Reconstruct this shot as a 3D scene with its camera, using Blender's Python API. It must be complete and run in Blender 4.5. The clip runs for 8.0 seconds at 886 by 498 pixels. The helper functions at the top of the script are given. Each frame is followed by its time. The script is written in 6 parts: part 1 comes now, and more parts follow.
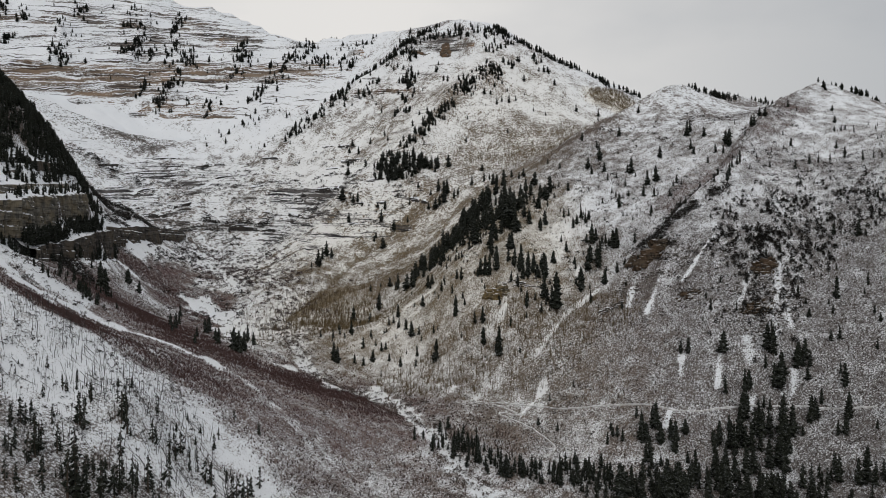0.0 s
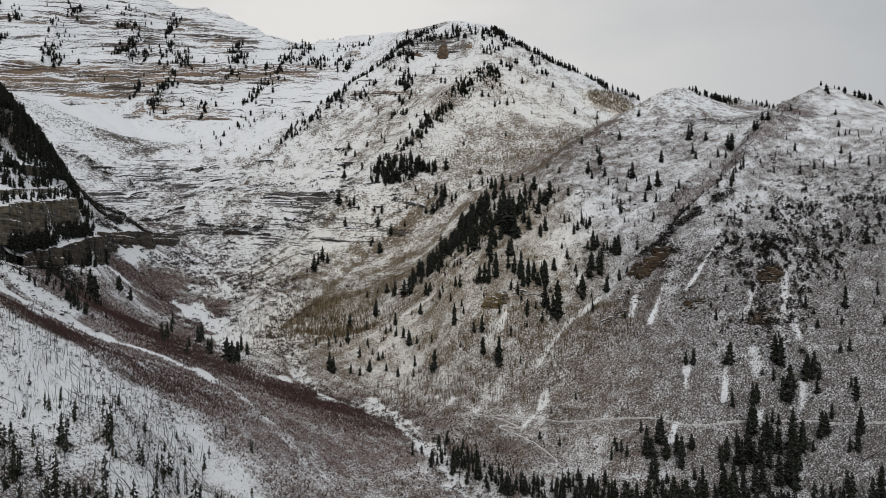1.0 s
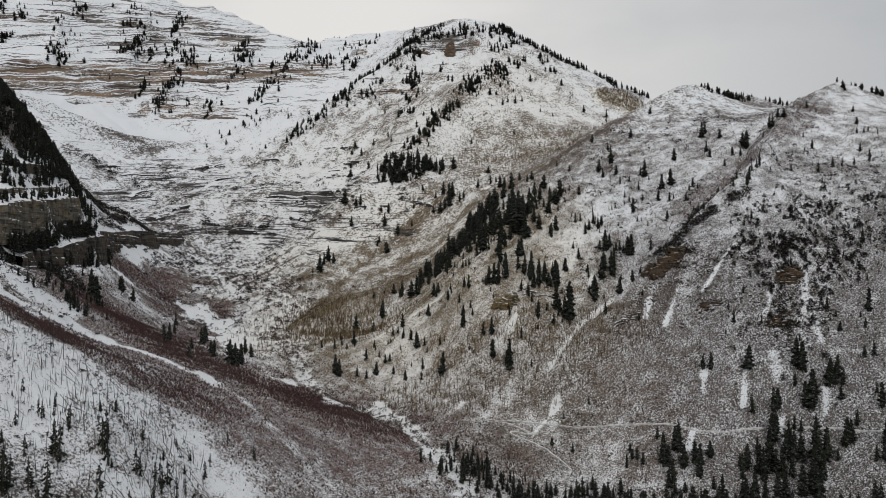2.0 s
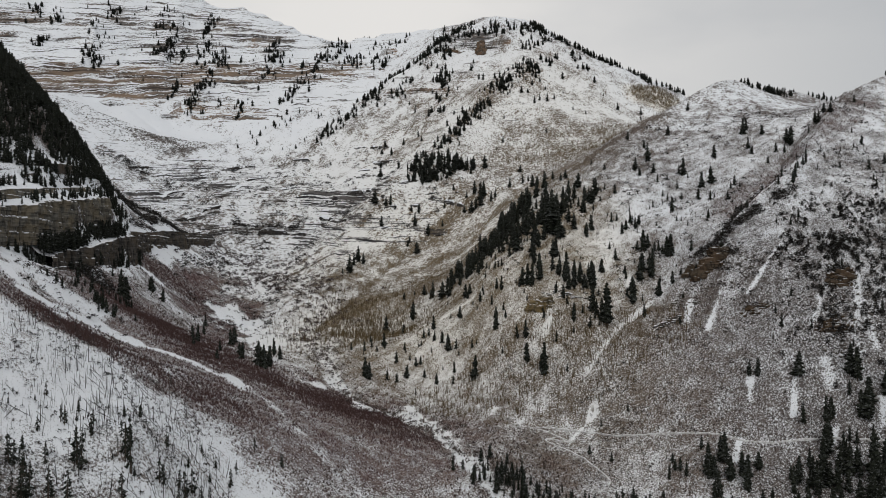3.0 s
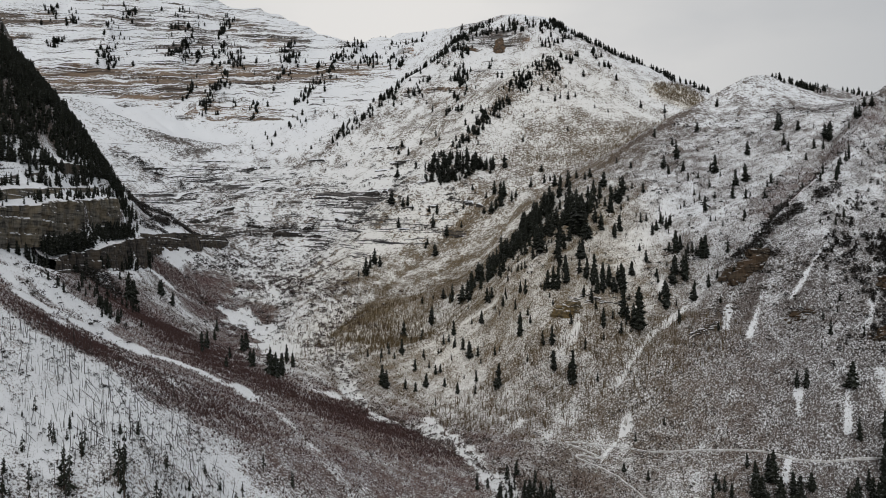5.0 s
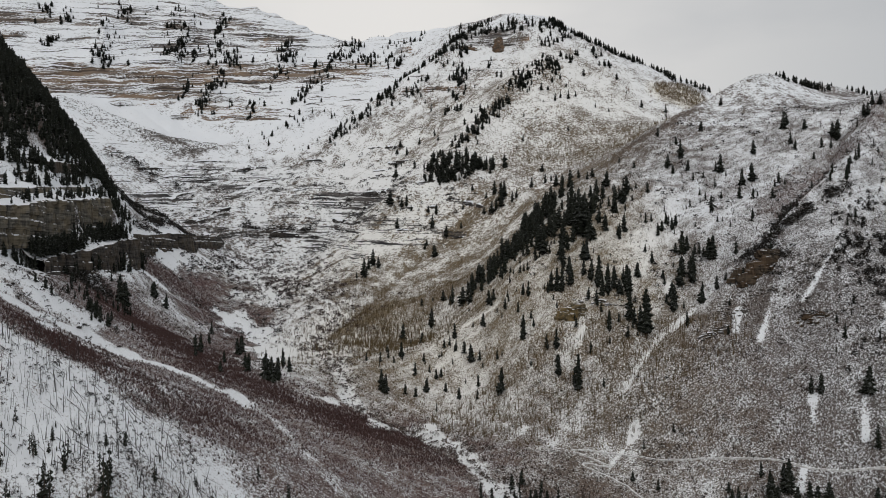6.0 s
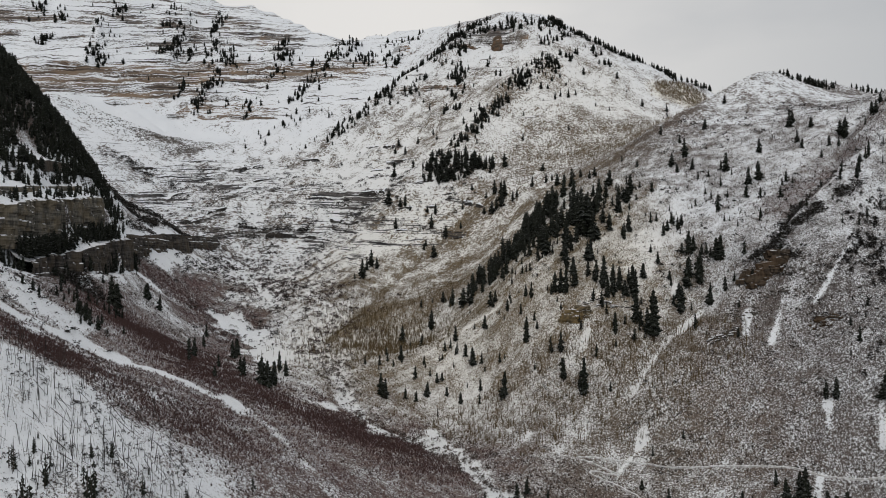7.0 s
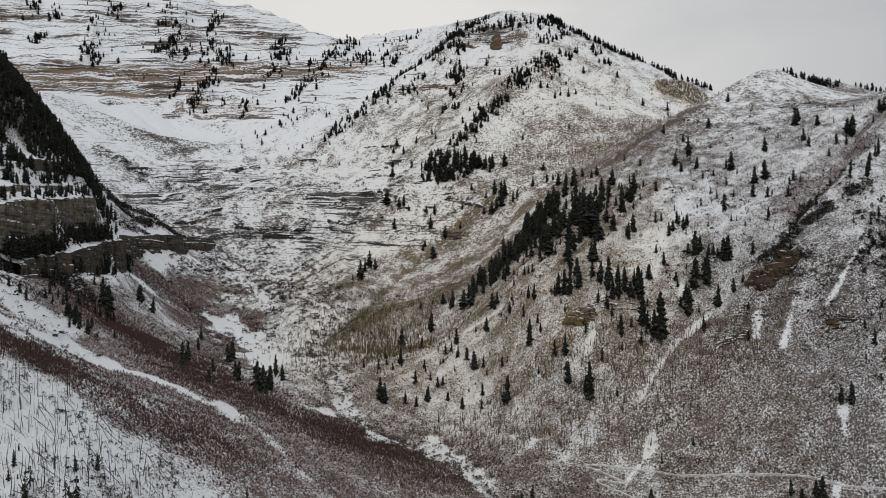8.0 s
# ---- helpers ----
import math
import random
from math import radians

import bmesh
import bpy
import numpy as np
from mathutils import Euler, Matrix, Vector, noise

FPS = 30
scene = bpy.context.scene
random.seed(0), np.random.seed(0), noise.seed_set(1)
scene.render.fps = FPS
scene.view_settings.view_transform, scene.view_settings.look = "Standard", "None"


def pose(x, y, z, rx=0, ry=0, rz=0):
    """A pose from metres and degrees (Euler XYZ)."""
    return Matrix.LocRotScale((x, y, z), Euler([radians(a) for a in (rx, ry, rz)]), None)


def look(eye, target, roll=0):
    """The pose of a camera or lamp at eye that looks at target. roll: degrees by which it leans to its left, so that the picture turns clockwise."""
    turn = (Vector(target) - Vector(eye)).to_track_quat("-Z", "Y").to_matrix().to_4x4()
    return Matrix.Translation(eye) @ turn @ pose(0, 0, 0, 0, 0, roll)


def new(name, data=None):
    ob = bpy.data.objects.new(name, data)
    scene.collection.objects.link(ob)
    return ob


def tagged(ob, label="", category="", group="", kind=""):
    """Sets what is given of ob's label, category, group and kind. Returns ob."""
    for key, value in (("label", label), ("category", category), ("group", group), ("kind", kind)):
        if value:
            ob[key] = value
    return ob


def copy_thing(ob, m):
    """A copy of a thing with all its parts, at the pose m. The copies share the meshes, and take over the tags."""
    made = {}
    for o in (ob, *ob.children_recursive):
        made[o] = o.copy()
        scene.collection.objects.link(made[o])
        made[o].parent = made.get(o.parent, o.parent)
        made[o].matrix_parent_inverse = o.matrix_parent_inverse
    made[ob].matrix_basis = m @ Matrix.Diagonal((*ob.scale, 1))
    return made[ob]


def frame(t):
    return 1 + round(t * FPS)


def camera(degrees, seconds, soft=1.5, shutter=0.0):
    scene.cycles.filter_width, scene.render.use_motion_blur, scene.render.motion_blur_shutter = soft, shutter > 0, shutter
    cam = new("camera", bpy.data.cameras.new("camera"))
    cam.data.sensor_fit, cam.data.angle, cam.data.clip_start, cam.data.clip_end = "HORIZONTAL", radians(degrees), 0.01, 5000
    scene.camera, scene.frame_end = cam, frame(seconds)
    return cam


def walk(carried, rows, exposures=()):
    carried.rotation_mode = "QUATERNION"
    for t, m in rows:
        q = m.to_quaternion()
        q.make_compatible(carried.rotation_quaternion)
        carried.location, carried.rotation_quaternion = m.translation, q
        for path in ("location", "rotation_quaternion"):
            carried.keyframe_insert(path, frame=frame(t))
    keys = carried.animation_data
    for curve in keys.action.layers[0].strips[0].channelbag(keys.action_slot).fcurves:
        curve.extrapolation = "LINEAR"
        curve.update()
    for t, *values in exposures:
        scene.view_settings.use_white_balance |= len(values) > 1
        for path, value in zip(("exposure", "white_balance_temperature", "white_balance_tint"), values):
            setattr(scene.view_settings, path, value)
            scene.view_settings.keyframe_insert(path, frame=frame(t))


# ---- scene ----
cam = camera(64.1, 8.0, soft=0.95)
METRES, EYE, TILT, LEAN, TURN = 100.0, 150.0, 0.0, 0.0, 0.0
ROWS = [
    (0.0, 0.0, 0.0, 0.0, 0.0, 0.0, -0.0),
    (0.5, -0.008, 0.0577, 0.0262, -0.16, 0.05, -0.05),
    (1.0, -0.0157, 0.1164, 0.0459, -0.3, 0.07, -0.07),
    (2.5, -0.0404, 0.3033, 0.0484, 1.05, 0.03, -0.1),
    (3.0, -0.0501, 0.3682, 0.0484, 2.59, 0.07, -0.11),
    (3.5, -0.0571, 0.4315, 0.0483, 4.21, 0.12, -0.1),
    (4.0, -0.0677, 0.493, 0.0477, 4.1, 0.19, -0.07),
    (4.5, -0.0798, 0.5542, 0.0471, 3.99, 0.22, -0.06),
    (6.0, -0.1251, 0.7398, 0.047, 3.67, 0.34, -0.05),
    (6.5, -0.1407, 0.8, 0.0473, 3.56, 0.37, -0.04),
    (7.0, -0.1553, 0.8583, 0.0474, 3.45, 0.38, -0.01),
    (7.5, -0.1696, 0.9161, 0.0477, 3.35, 0.4, 0.01),
    (8.0, -0.1827, 0.9727, 0.0479, 3.24, 0.44, 0.04),
]
walk(cam, [(t, pose(0, 0, EYE, TILT, LEAN, TURN) @ pose(METRES * x, METRES * y, METRES * z, 90 + pitch, roll, yaw)) for t, x, y, z, yaw, pitch, roll in ROWS])

# ---- sky and light: a closed overcast, a weak broad sun behind the cloud ----
world = bpy.data.worlds.new("overcast")
world.use_nodes = True
scene.world = world
wn, wl = world.node_tree.nodes, world.node_tree.links
wn.clear()
sky = wn.new("ShaderNodeTexSky")
sky.sky_type, sky.sun_disc = "NISHITA", False
sky.sun_elevation, sky.sun_rotation = radians(38), radians(11)
sky_amount = wn.new("ShaderNodeVectorMath")
sky_amount.operation = "SCALE"
sky_amount.inputs[3].default_value = 0.05
wl.new(sky.outputs[0], sky_amount.inputs[0])
way = wn.new("ShaderNodeTexCoord")
stretch = wn.new("ShaderNodeMapping")
stretch.inputs["Scale"].default_value = (1.0, 1.0, 2.6)
wl.new(way.outputs["Generated"], stretch.inputs["Vector"])
puff = wn.new("ShaderNodeTexNoise")
puff.inputs["Scale"].default_value, puff.inputs["Detail"].default_value = 1.7, 5.0
wl.new(stretch.outputs[0], puff.inputs["Vector"])
cloud = wn.new("ShaderNodeValToRGB")
cloud.color_ramp.elements[0].position, cloud.color_ramp.elements[0].color = 0.32, (0.60, 0.61, 0.62, 1)
cloud.color_ramp.elements[1].position, cloud.color_ramp.elements[1].color = 0.62, (0.815, 0.795, 0.768, 1)
wl.new(puff.outputs["Fac"], cloud.inputs[0])
# thicker, bluer cloud towards the east
side = wn.new("ShaderNodeSeparateXYZ")
wl.new(way.outputs["Generated"], side.inputs[0])
east = wn.new("ShaderNodeMapRange")
east.interpolation_type = "SMOOTHSTEP"
east.inputs[1].default_value, east.inputs[2].default_value = -0.15, 0.75
wl.new(side.outputs[0], east.inputs[0])
thick = wn.new("ShaderNodeMix")
thick.data_type, thick.blend_type = "RGBA", "MULTIPLY"
thick.inputs[7].default_value = (0.55, 0.585, 0.63, 1)
wl.new(east.outputs[0], thick.inputs[0])
wl.new(cloud.outputs[0], thick.inputs[6])
veil = wn.new("ShaderNodeMix")
veil.data_type = "RGBA"
veil.inputs[0].default_value = 0.93
wl.new(sky_amount.outputs[0], veil.inputs[6])
wl.new(thick.outputs[2], veil.inputs[7])
back = wn.new("ShaderNodeBackground")
back.inputs["Strength"].default_value = 1.0
wl.new(veil.outputs[2], back.inputs["Color"])
wout = wn.new("ShaderNodeOutputWorld")
wl.new(back.outputs[0], wout.inputs[0])

sun_data = bpy.data.lights.new("sun", "SUN")
sun_data.energy, sun_data.angle, sun_data.color = 0.7, radians(25), (1.0, 0.97, 0.92)
sun = new("sun", sun_data)
sun.matrix_world = look((0, 0, 900), (-200, 1000, 150))
scene.view_settings.exposure = -0.02

# ---- materials ----


def material(name, rough=0.9):
    m = bpy.data.materials.new(name)
    m.use_nodes = True
    n, l = m.node_tree.nodes, m.node_tree.links
    b = n["Principled BSDF"]
    b.inputs["Roughness"].default_value = rough
    b.inputs["Specular IOR Level"].default_value = 0.12
    return m, n, l, b


def node(n, kind, **inputs):
    o = n.new(kind)
    for k, v in inputs.items():
        o.inputs[k.replace("_", " ")].default_value = v
    return o


def maths(n, l, op, a, b=None, c=None):
    o = n.new("ShaderNodeMath")
    o.operation = op
    for i, v in enumerate((a, b, c)):
        if v is None:
            continue
        if isinstance(v, (int, float)):
            o.inputs[i].default_value = v
        else:
            l.new(v, o.inputs[i])
    return o.outputs[0]


def ramp01(n, l, v, lo, hi):
    o = n.new("ShaderNodeMapRange")
    o.interpolation_type = "SMOOTHSTEP"
    for i, q in ((0, v), (1, lo), (2, hi)):
        if isinstance(q, (int, float)):
            o.inputs[i].default_value = q
        else:
            l.new(q, o.inputs[i])
    return o.outputs[0]


def blend(n, l, f, a, b):
    o = n.new("ShaderNodeMix")
    o.data_type = "RGBA"
    for i, q in ((0, f), (6, a), (7, b)):
        if isinstance(q, (int, float)):
            o.inputs[i].default_value = q
        elif isinstance(q, tuple):
            o.inputs[i].default_value = (*q, 1)
        else:
            l.new(q, o.inputs[i])
    return o.outputs[2]


def scaled(n, l, vec, s):
    o = n.new("ShaderNodeVectorMath")
    o.operation = "MULTIPLY"
    l.new(vec, o.inputs[0])
    o.inputs[1].default_value = s
    return o.outputs[0]


def noise_of(n, l, vec, scale, detail=3.0, rough=0.55):
    o = node(n, "ShaderNodeTexNoise", Scale=scale, Detail=detail, Roughness=rough)
    l.new(vec, o.inputs["Vector"])
    return o.outputs["Fac"]


def ground_material():
    m, n, l, b = material("snowy_ground", 0.85)
    pos = n.new("ShaderNodeNewGeometry")
    cover = n.new("ShaderNodeVertexColor")
    cover.layer_name = "cover"
    part3 = n.new("ShaderNodeSeparateColor")
    l.new(cover.outputs["Color"], part3.inputs[0])
    brush, thicket, rock = part3.outputs[0], part3.outputs[1], part3.outputs[2]
    place = pos.outputs["Position"]
    tall = scaled(n, l, place, (1.15, 1.15, 0.36))
    fine = noise_of(n, l, tall, 1.15, 5.0, 0.74)
    mid = noise_of(n, l, scaled(n, l, place, (1, 1, 0.45)), 0.13, 3.0)
    wide = noise_of(n, l, place, 0.02, 3.0)
    # snow lies between the brush: the more brush, the lower the threshold
    far_off = n.new("ShaderNodeSeparateXYZ")
    l.new(place, far_off.inputs[0])
    # bushes and stones lie in larger clumps on the high slopes
    clumped = maths(n, l, "MULTIPLY", ramp01(n, l, far_off.outputs[1], 480.0, 900.0), maths(n, l, "MULTIPLY_ADD", cover.outputs["Alpha"], -0.6, 0.7))
    clumped = maths(n, l, "MULTIPLY", clumped, maths(n, l, "MULTIPLY_ADD", ramp01(n, l, far_off.outputs[0], 40.0, -140.0), 0.75, 0.25))
    coarse = noise_of(n, l, scaled(n, l, place, (0.8, 0.8, 1.5)), 0.34, 5.0, 0.7)
    # the high slopes carry low bushes instead of fine twigs
    bushy = n.new("ShaderNodeMix")
    l.new(ramp01(n, l, far_off.outputs[1], 620.0, 980.0), bushy.inputs[0])
    l.new(fine, bushy.inputs[2])
    l.new(noise_of(n, l, scaled(n, l, place, (1.0, 1.0, 0.8)), 0.42, 3.0, 0.62), bushy.inputs[3])
    grit = n.new("ShaderNodeMix")
    l.new(clumped, grit.inputs[0])
    l.new(bushy.outputs[0], grit.inputs[2])
    l.new(coarse, grit.inputs[3])
    grit = grit.outputs[0]
    amount = maths(n, l, "ADD", grit, maths(n, l, "MULTIPLY", maths(n, l, "SUBTRACT", mid, 0.5), 0.24))
    edge = maths(n, l, "MULTIPLY_ADD", brush, -0.30, 0.655)
    # twigs dusted with snow blur the edge where the brush is dense
    dusted = maths(n, l, "MULTIPLY_ADD", brush, 0.085, 0.018)
    twig = ramp01(n, l, amount, maths(n, l, "SUBTRACT", edge, dusted), maths(n, l, "ADD", edge, dusted))
    snow = blend(n, l, wide, (0.80, 0.832, 0.878), (0.875, 0.892, 0.922))
    litter = blend(n, l, mid, (0.050, 0.037, 0.031), (0.190, 0.145, 0.121))
    litter_red = blend(n, l, mid, (0.053, 0.029, 0.029), (0.187, 0.112, 0.105))
    litter_tan = blend(n, l, mid, (0.078, 0.056, 0.029), (0.245, 0.183, 0.103))
    litter_grey = blend(n, l, mid, (0.047, 0.042, 0.041), (0.170, 0.154, 0.147))
    # grey brush on the steep eastern face, browner towards the creek
    grey_spots = maths(n, l, "MULTIPLY", ramp01(n, l, noise_of(n, l, place, 0.011, 3.0), 0.40, 0.60), 0.55)
    eastern = maths(n, l, "MULTIPLY", ramp01(n, l, far_off.outputs[0], 60.0, 200.0), maths(n, l, "MULTIPLY_ADD", ramp01(n, l, far_off.outputs[1], 620.0, 520.0), 0.6, 0.3))
    litter = blend(n, l, maths(n, l, "MAXIMUM", grey_spots, eastern), litter, litter_grey)
    litter = blend(n, l, cover.outputs["Alpha"], litter, litter_tan)
    litter = blend(n, l, thicket, litter, litter_red)
    # a warm cast is put into the snow colour where the aspen mask lies
    snow = blend(n, l, maths(n, l, "MULTIPLY", cover.outputs["Alpha"], 0.75), snow, (0.85, 0.815, 0.740))
    col = blend(n, l, twig, snow, litter)
    # dark specks put the bushes' shadows into the colour, and small pads of clean snow
    speck_at = noise_of(n, l, scaled(n, l, place, (1.0, 1.0, 0.5)), 1.0, 4.0, 0.78)
    thick_brush = ramp01(n, l, brush, 0.25, 0.6)
    bush_shade = maths(n, l, "MULTIPLY", ramp01(n, l, speck_at, 0.54, 0.61), maths(n, l, "MULTIPLY", thick_brush, 0.75))
    col = blend(n, l, bush_shade, col, scaled(n, l, litter, (0.4, 0.4, 0.4)))
    pad = maths(n, l, "MULTIPLY", ramp01(n, l, speck_at, 0.42, 0.36), maths(n, l, "MULTIPLY", thick_brush, 0.6))
    col = blend(n, l, pad, col, snow)
    # bare rock where the face is too steep to hold snow, and thin beds that stand out as ledges
    sep = n.new("ShaderNodeSeparateXYZ")
    l.new(pos.outputs["True Normal"], sep.inputs[0])
    outcrop = maths(n, l, "MAXIMUM", maths(n, l, "SUBTRACT", rock, 1.0), 0.0)
    exposed = maths(n, l, "MINIMUM", rock, 1.0)
    steep = maths(n, l, "ADD", sep.outputs[2], maths(n, l, "MULTIPLY", maths(n, l, "SUBTRACT", grit, 0.5), 0.5))
    steep = maths(n, l, "MULTIPLY_ADD", maths(n, l, "SUBTRACT", wide, 0.5), 0.5, steep)
    steep = maths(n, l, "MULTIPLY_ADD", outcrop, -0.5, steep)
    steep = maths(n, l, "MULTIPLY_ADD", maths(n, l, "SUBTRACT", 1.0, exposed), 0.55, steep)
    bare = ramp01(n, l, steep, 0.57, 0.52)
    warp = n.new("ShaderNodeVectorMath")
    warp.operation = "ADD"
    # the beds dip: they rise away from the valley
    dip = n.new("ShaderNodeCombineXYZ")
    l.new(far_off.outputs[0], dip.inputs[0])
    l.new(far_off.outputs[1], dip.inputs[1])
    l.new(maths(n, l, "MULTIPLY_ADD", far_off.outputs[1], -0.2, far_off.outputs[2]), dip.inputs[2])
    l.new(scaled(n, l, dip.outputs[0], (0.026, 0.026, 0.50)), warp.inputs[0])
    l.new(maths(n, l, "MULTIPLY", mid, 0.6), warp.inputs[1])
    beds = noise_of(n, l, warp.outputs[0], 1.0, 5.0, 0.72)
    line = maths(n, l, "ADD", beds, maths(n, l, "MULTIPLY", maths(n, l, "SUBTRACT", grit, 0.5), 0.32))
    line = maths(n, l, "MULTIPLY_ADD", outcrop, 0.03, line)
    group = noise_of(n, l, scaled(n, l, dip.outputs[0], (0.0035, 0.0035, 0.055)), 1.0, 3.0, 0.6)
    patchy = ramp01(n, l, maths(n, l, "ADD", maths(n, l, "MULTIPLY", group, 0.6), maths(n, l, "MULTIPLY", noise_of(n, l, place, 0.013, 4.0, 0.6), 0.4)), 0.49, 0.57)
    show = maths(n, l, "MULTIPLY", exposed, maths(n, l, "MULTIPLY_ADD", patchy, 0.6, 0.4))
    least = maths(n, l, "MULTIPLY_ADD", show, -0.245, 0.775)
    ledge = ramp01(n, l, line, least, maths(n, l, "ADD", least, 0.018))
    snow_lines = ramp01(n, l, line, 0.515, 0.495)
    bare = maths(n, l, "MULTIPLY", bare, maths(n, l, "SUBTRACT", 1.0, maths(n, l, "MULTIPLY", snow_lines, maths(n, l, "MULTIPLY_ADD", outcrop, -0.5, 1.0))))
    bare = maths(n, l, "MAXIMUM", bare, ledge)
    # long level beds of the far wall, and darker ones in the bowl
    beds_at = n.new("ShaderNodeVertexColor")
    beds_at.layer_name = "strata"
    strata = n.new("ShaderNodeSeparateColor")
    l.new(beds_at.outputs["Color"], strata.inputs[0])
    on_wall = ramp01(n, l, strata.outputs[0], 0.03, 0.16)
    bare = maths(n, l, "MULTIPLY", bare, maths(n, l, "SUBTRACT", 1.0, on_wall))
    sway = maths(n, l, "MULTIPLY_ADD", noise_of(n, l, place, 0.013, 3.0), 16.0, maths(n, l, "MULTIPLY", noise_of(n, l, place, 0.04, 2.0), 9.0))

    def level(dip_, long, thin, detail=4.0, rough=0.62, bend=1.0):
        h = maths(n, l, "MULTIPLY_ADD", sway, bend, maths(n, l, "MULTIPLY_ADD", far_off.outputs[1], -dip_, far_off.outputs[2]))
        v = n.new("ShaderNodeCombineXYZ")
        l.new(far_off.outputs[0], v.inputs[0])
        l.new(far_off.outputs[1], v.inputs[1])
        l.new(h, v.inputs[2])
        return noise_of(n, l, scaled(n, l, v.outputs[0], (long, long, thin)), 1.0, detail, rough)

    ragged = maths(n, l, "MULTIPLY", maths(n, l, "SUBTRACT", coarse, 0.5), 0.30)
    thin_beds = maths(n, l, "MULTIPLY", level(0.235, 0.013, 0.52, 3.0), 0.6)
    wall_line = maths(n, l, "ADD", maths(n, l, "MULTIPLY_ADD", level(0.235, 0.009, 0.15), 0.4, thin_beds), ragged)
    wall_edge = maths(n, l, "MULTIPLY_ADD", strata.outputs[0], -0.155, 0.60)
    wall_rock = maths(n, l, "MULTIPLY", ramp01(n, l, wall_line, wall_edge, maths(n, l, "ADD", wall_edge, 0.03)), on_wall)
    bowl_line = maths(n, l, "ADD", maths(n, l, "MULTIPLY_ADD", level(0.10, 0.010, 0.26, bend=0.35), 0.45, maths(n, l, "MULTIPLY", level(0.10, 0.018, 0.75, 3.0, bend=0.35), 0.55)), maths(n, l, "MULTIPLY", ragged, 0.6))
    bowl_edge = maths(n, l, "MULTIPLY_ADD", strata.outputs[1], -0.165, 0.665)
    bowl_rock = maths(n, l, "MULTIPLY", ramp01(n, l, bowl_line, bowl_edge, maths(n, l, "ADD", bowl_edge, 0.03)), ramp01(n, l, strata.outputs[1], 0.05, 0.3))
    hue = level(0.235, 0.010, 0.33, 3.0)
    wall_stone = blend(n, l, ramp01(n, l, hue, 0.36, 0.64), (0.040, 0.036, 0.036), (0.185, 0.160, 0.142))
    wall_warm = blend(n, l, ramp01(n, l, hue, 0.34, 0.62), (0.070, 0.051, 0.041), (0.285, 0.205, 0.142))
    wall_stone = blend(n, l, maths(n, l, "MULTIPLY", strata.outputs[2], 0.9), wall_stone, wall_warm)
    bowl_stone = blend(n, l, ramp01(n, l, hue, 0.36, 0.64), (0.026, 0.026, 0.029), (0.125, 0.115, 0.110))
    tone = noise_of(n, l, scaled(n, l, dip.outputs[0], (0.02, 0.02, 0.5)), 1.0, 4.0, 0.7)
    stone = blend(n, l, ramp01(n, l, tone, 0.36, 0.62), (0.022, 0.021, 0.021), (0.125, 0.110, 0.098))
    rust = ramp01(n, l, noise_of(n, l, place, 0.02, 3.0), 0.46, 0.64)
    sep_z = n.new("ShaderNodeSeparateXYZ")
    l.new(place, sep_z.inputs[0])
    rust = maths(n, l, "MULTIPLY", rust, ramp01(n, l, sep_z.outputs[2], 330.0, 430.0))
    stone = blend(n, l, maths(n, l, "MULTIPLY", rust, 0.85), stone, blend(n, l, tone, (0.09, 0.05, 0.03), (0.34, 0.215, 0.125)))
    col = blend(n, l, bare, col, stone)
    col = blend(n, l, wall_rock, col, wall_stone)
    col = blend(n, l, bowl_rock, col, bowl_stone)
    l.new(col, b.inputs["Base Color"])
    bump = node(n, "ShaderNodeBump", Strength=0.7, Distance=0.6)
    l.new(fine, bump.inputs["Height"])
    l.new(bump.outputs[0], b.inputs["Normal"])
    return m


def snow_material():
    m, n, l, b = material("trodden_snow", 0.8)
    pos = n.new("ShaderNodeNewGeometry")
    grain = noise_of(n, l, pos.outputs["Position"], 0.6, 4.0, 0.65)
    l.new(blend(n, l, ramp01(n, l, grain, 0.38, 0.62), (0.52, 0.51, 0.50), (0.82, 0.83, 0.85)), b.inputs["Base Color"])
    return m


GROUND = ground_material()
SNOW = snow_material()

# ---- the lie of the land: crests, spurs, slopes and the stream, as lines of (x, y, height) ----
STREAM = [(70, -200, -25), (70, 100, 0), (35, 300, 26), (21, 340, 31), (-7, 387, 43), (-51, 455, 54), (-77, 522, 73), (-113, 560, 79), (-211, 670, 92), (-245, 800, 125), (-247, 900, 151)]
FAR_CREST = [(-1255, 1450, 881), (-1032, 1550, 844), (-756, 1620, 798), (-625, 1650, 725), (-536, 1660, 710), (-453, 1650, 675), (-359, 1640, 630), (-244, 1660, 636), (-126, 1680, 639)]
FAR_WALL = [(-743, 1361, 570), (-617, 1421, 553), (-536, 1447, 550), (-410, 1450, 545), (-232, 1500, 558), (-882, 1250, 530), (-770, 1230, 455), (-653, 1290, 439), (-514, 1330, 406)]
BOWL = [(-601, 1150, 353), (-477, 1206, 334), (-504, 1080, 272), (-325, 1060, 252), (-215, 953, 203), (-322, 930, 195), (-305, 1180, 311), (-215, 1200, 367)]
PEAK_CREST = [(-70, 1370, 545), (-38, 1400, 578), (18, 1420, 608), (74, 1410, 599), (129, 1390, 573), (191, 1360, 525), (261, 1330, 485), (307, 1300, 448), (336, 1290, 438)]
PEAK_SPUR = [(-147, 1370, 503), (-190, 1290, 434), (-243, 1200, 357), (-154, 1080, 284), (-117, 890, 215), (-203, 1000, 239)]
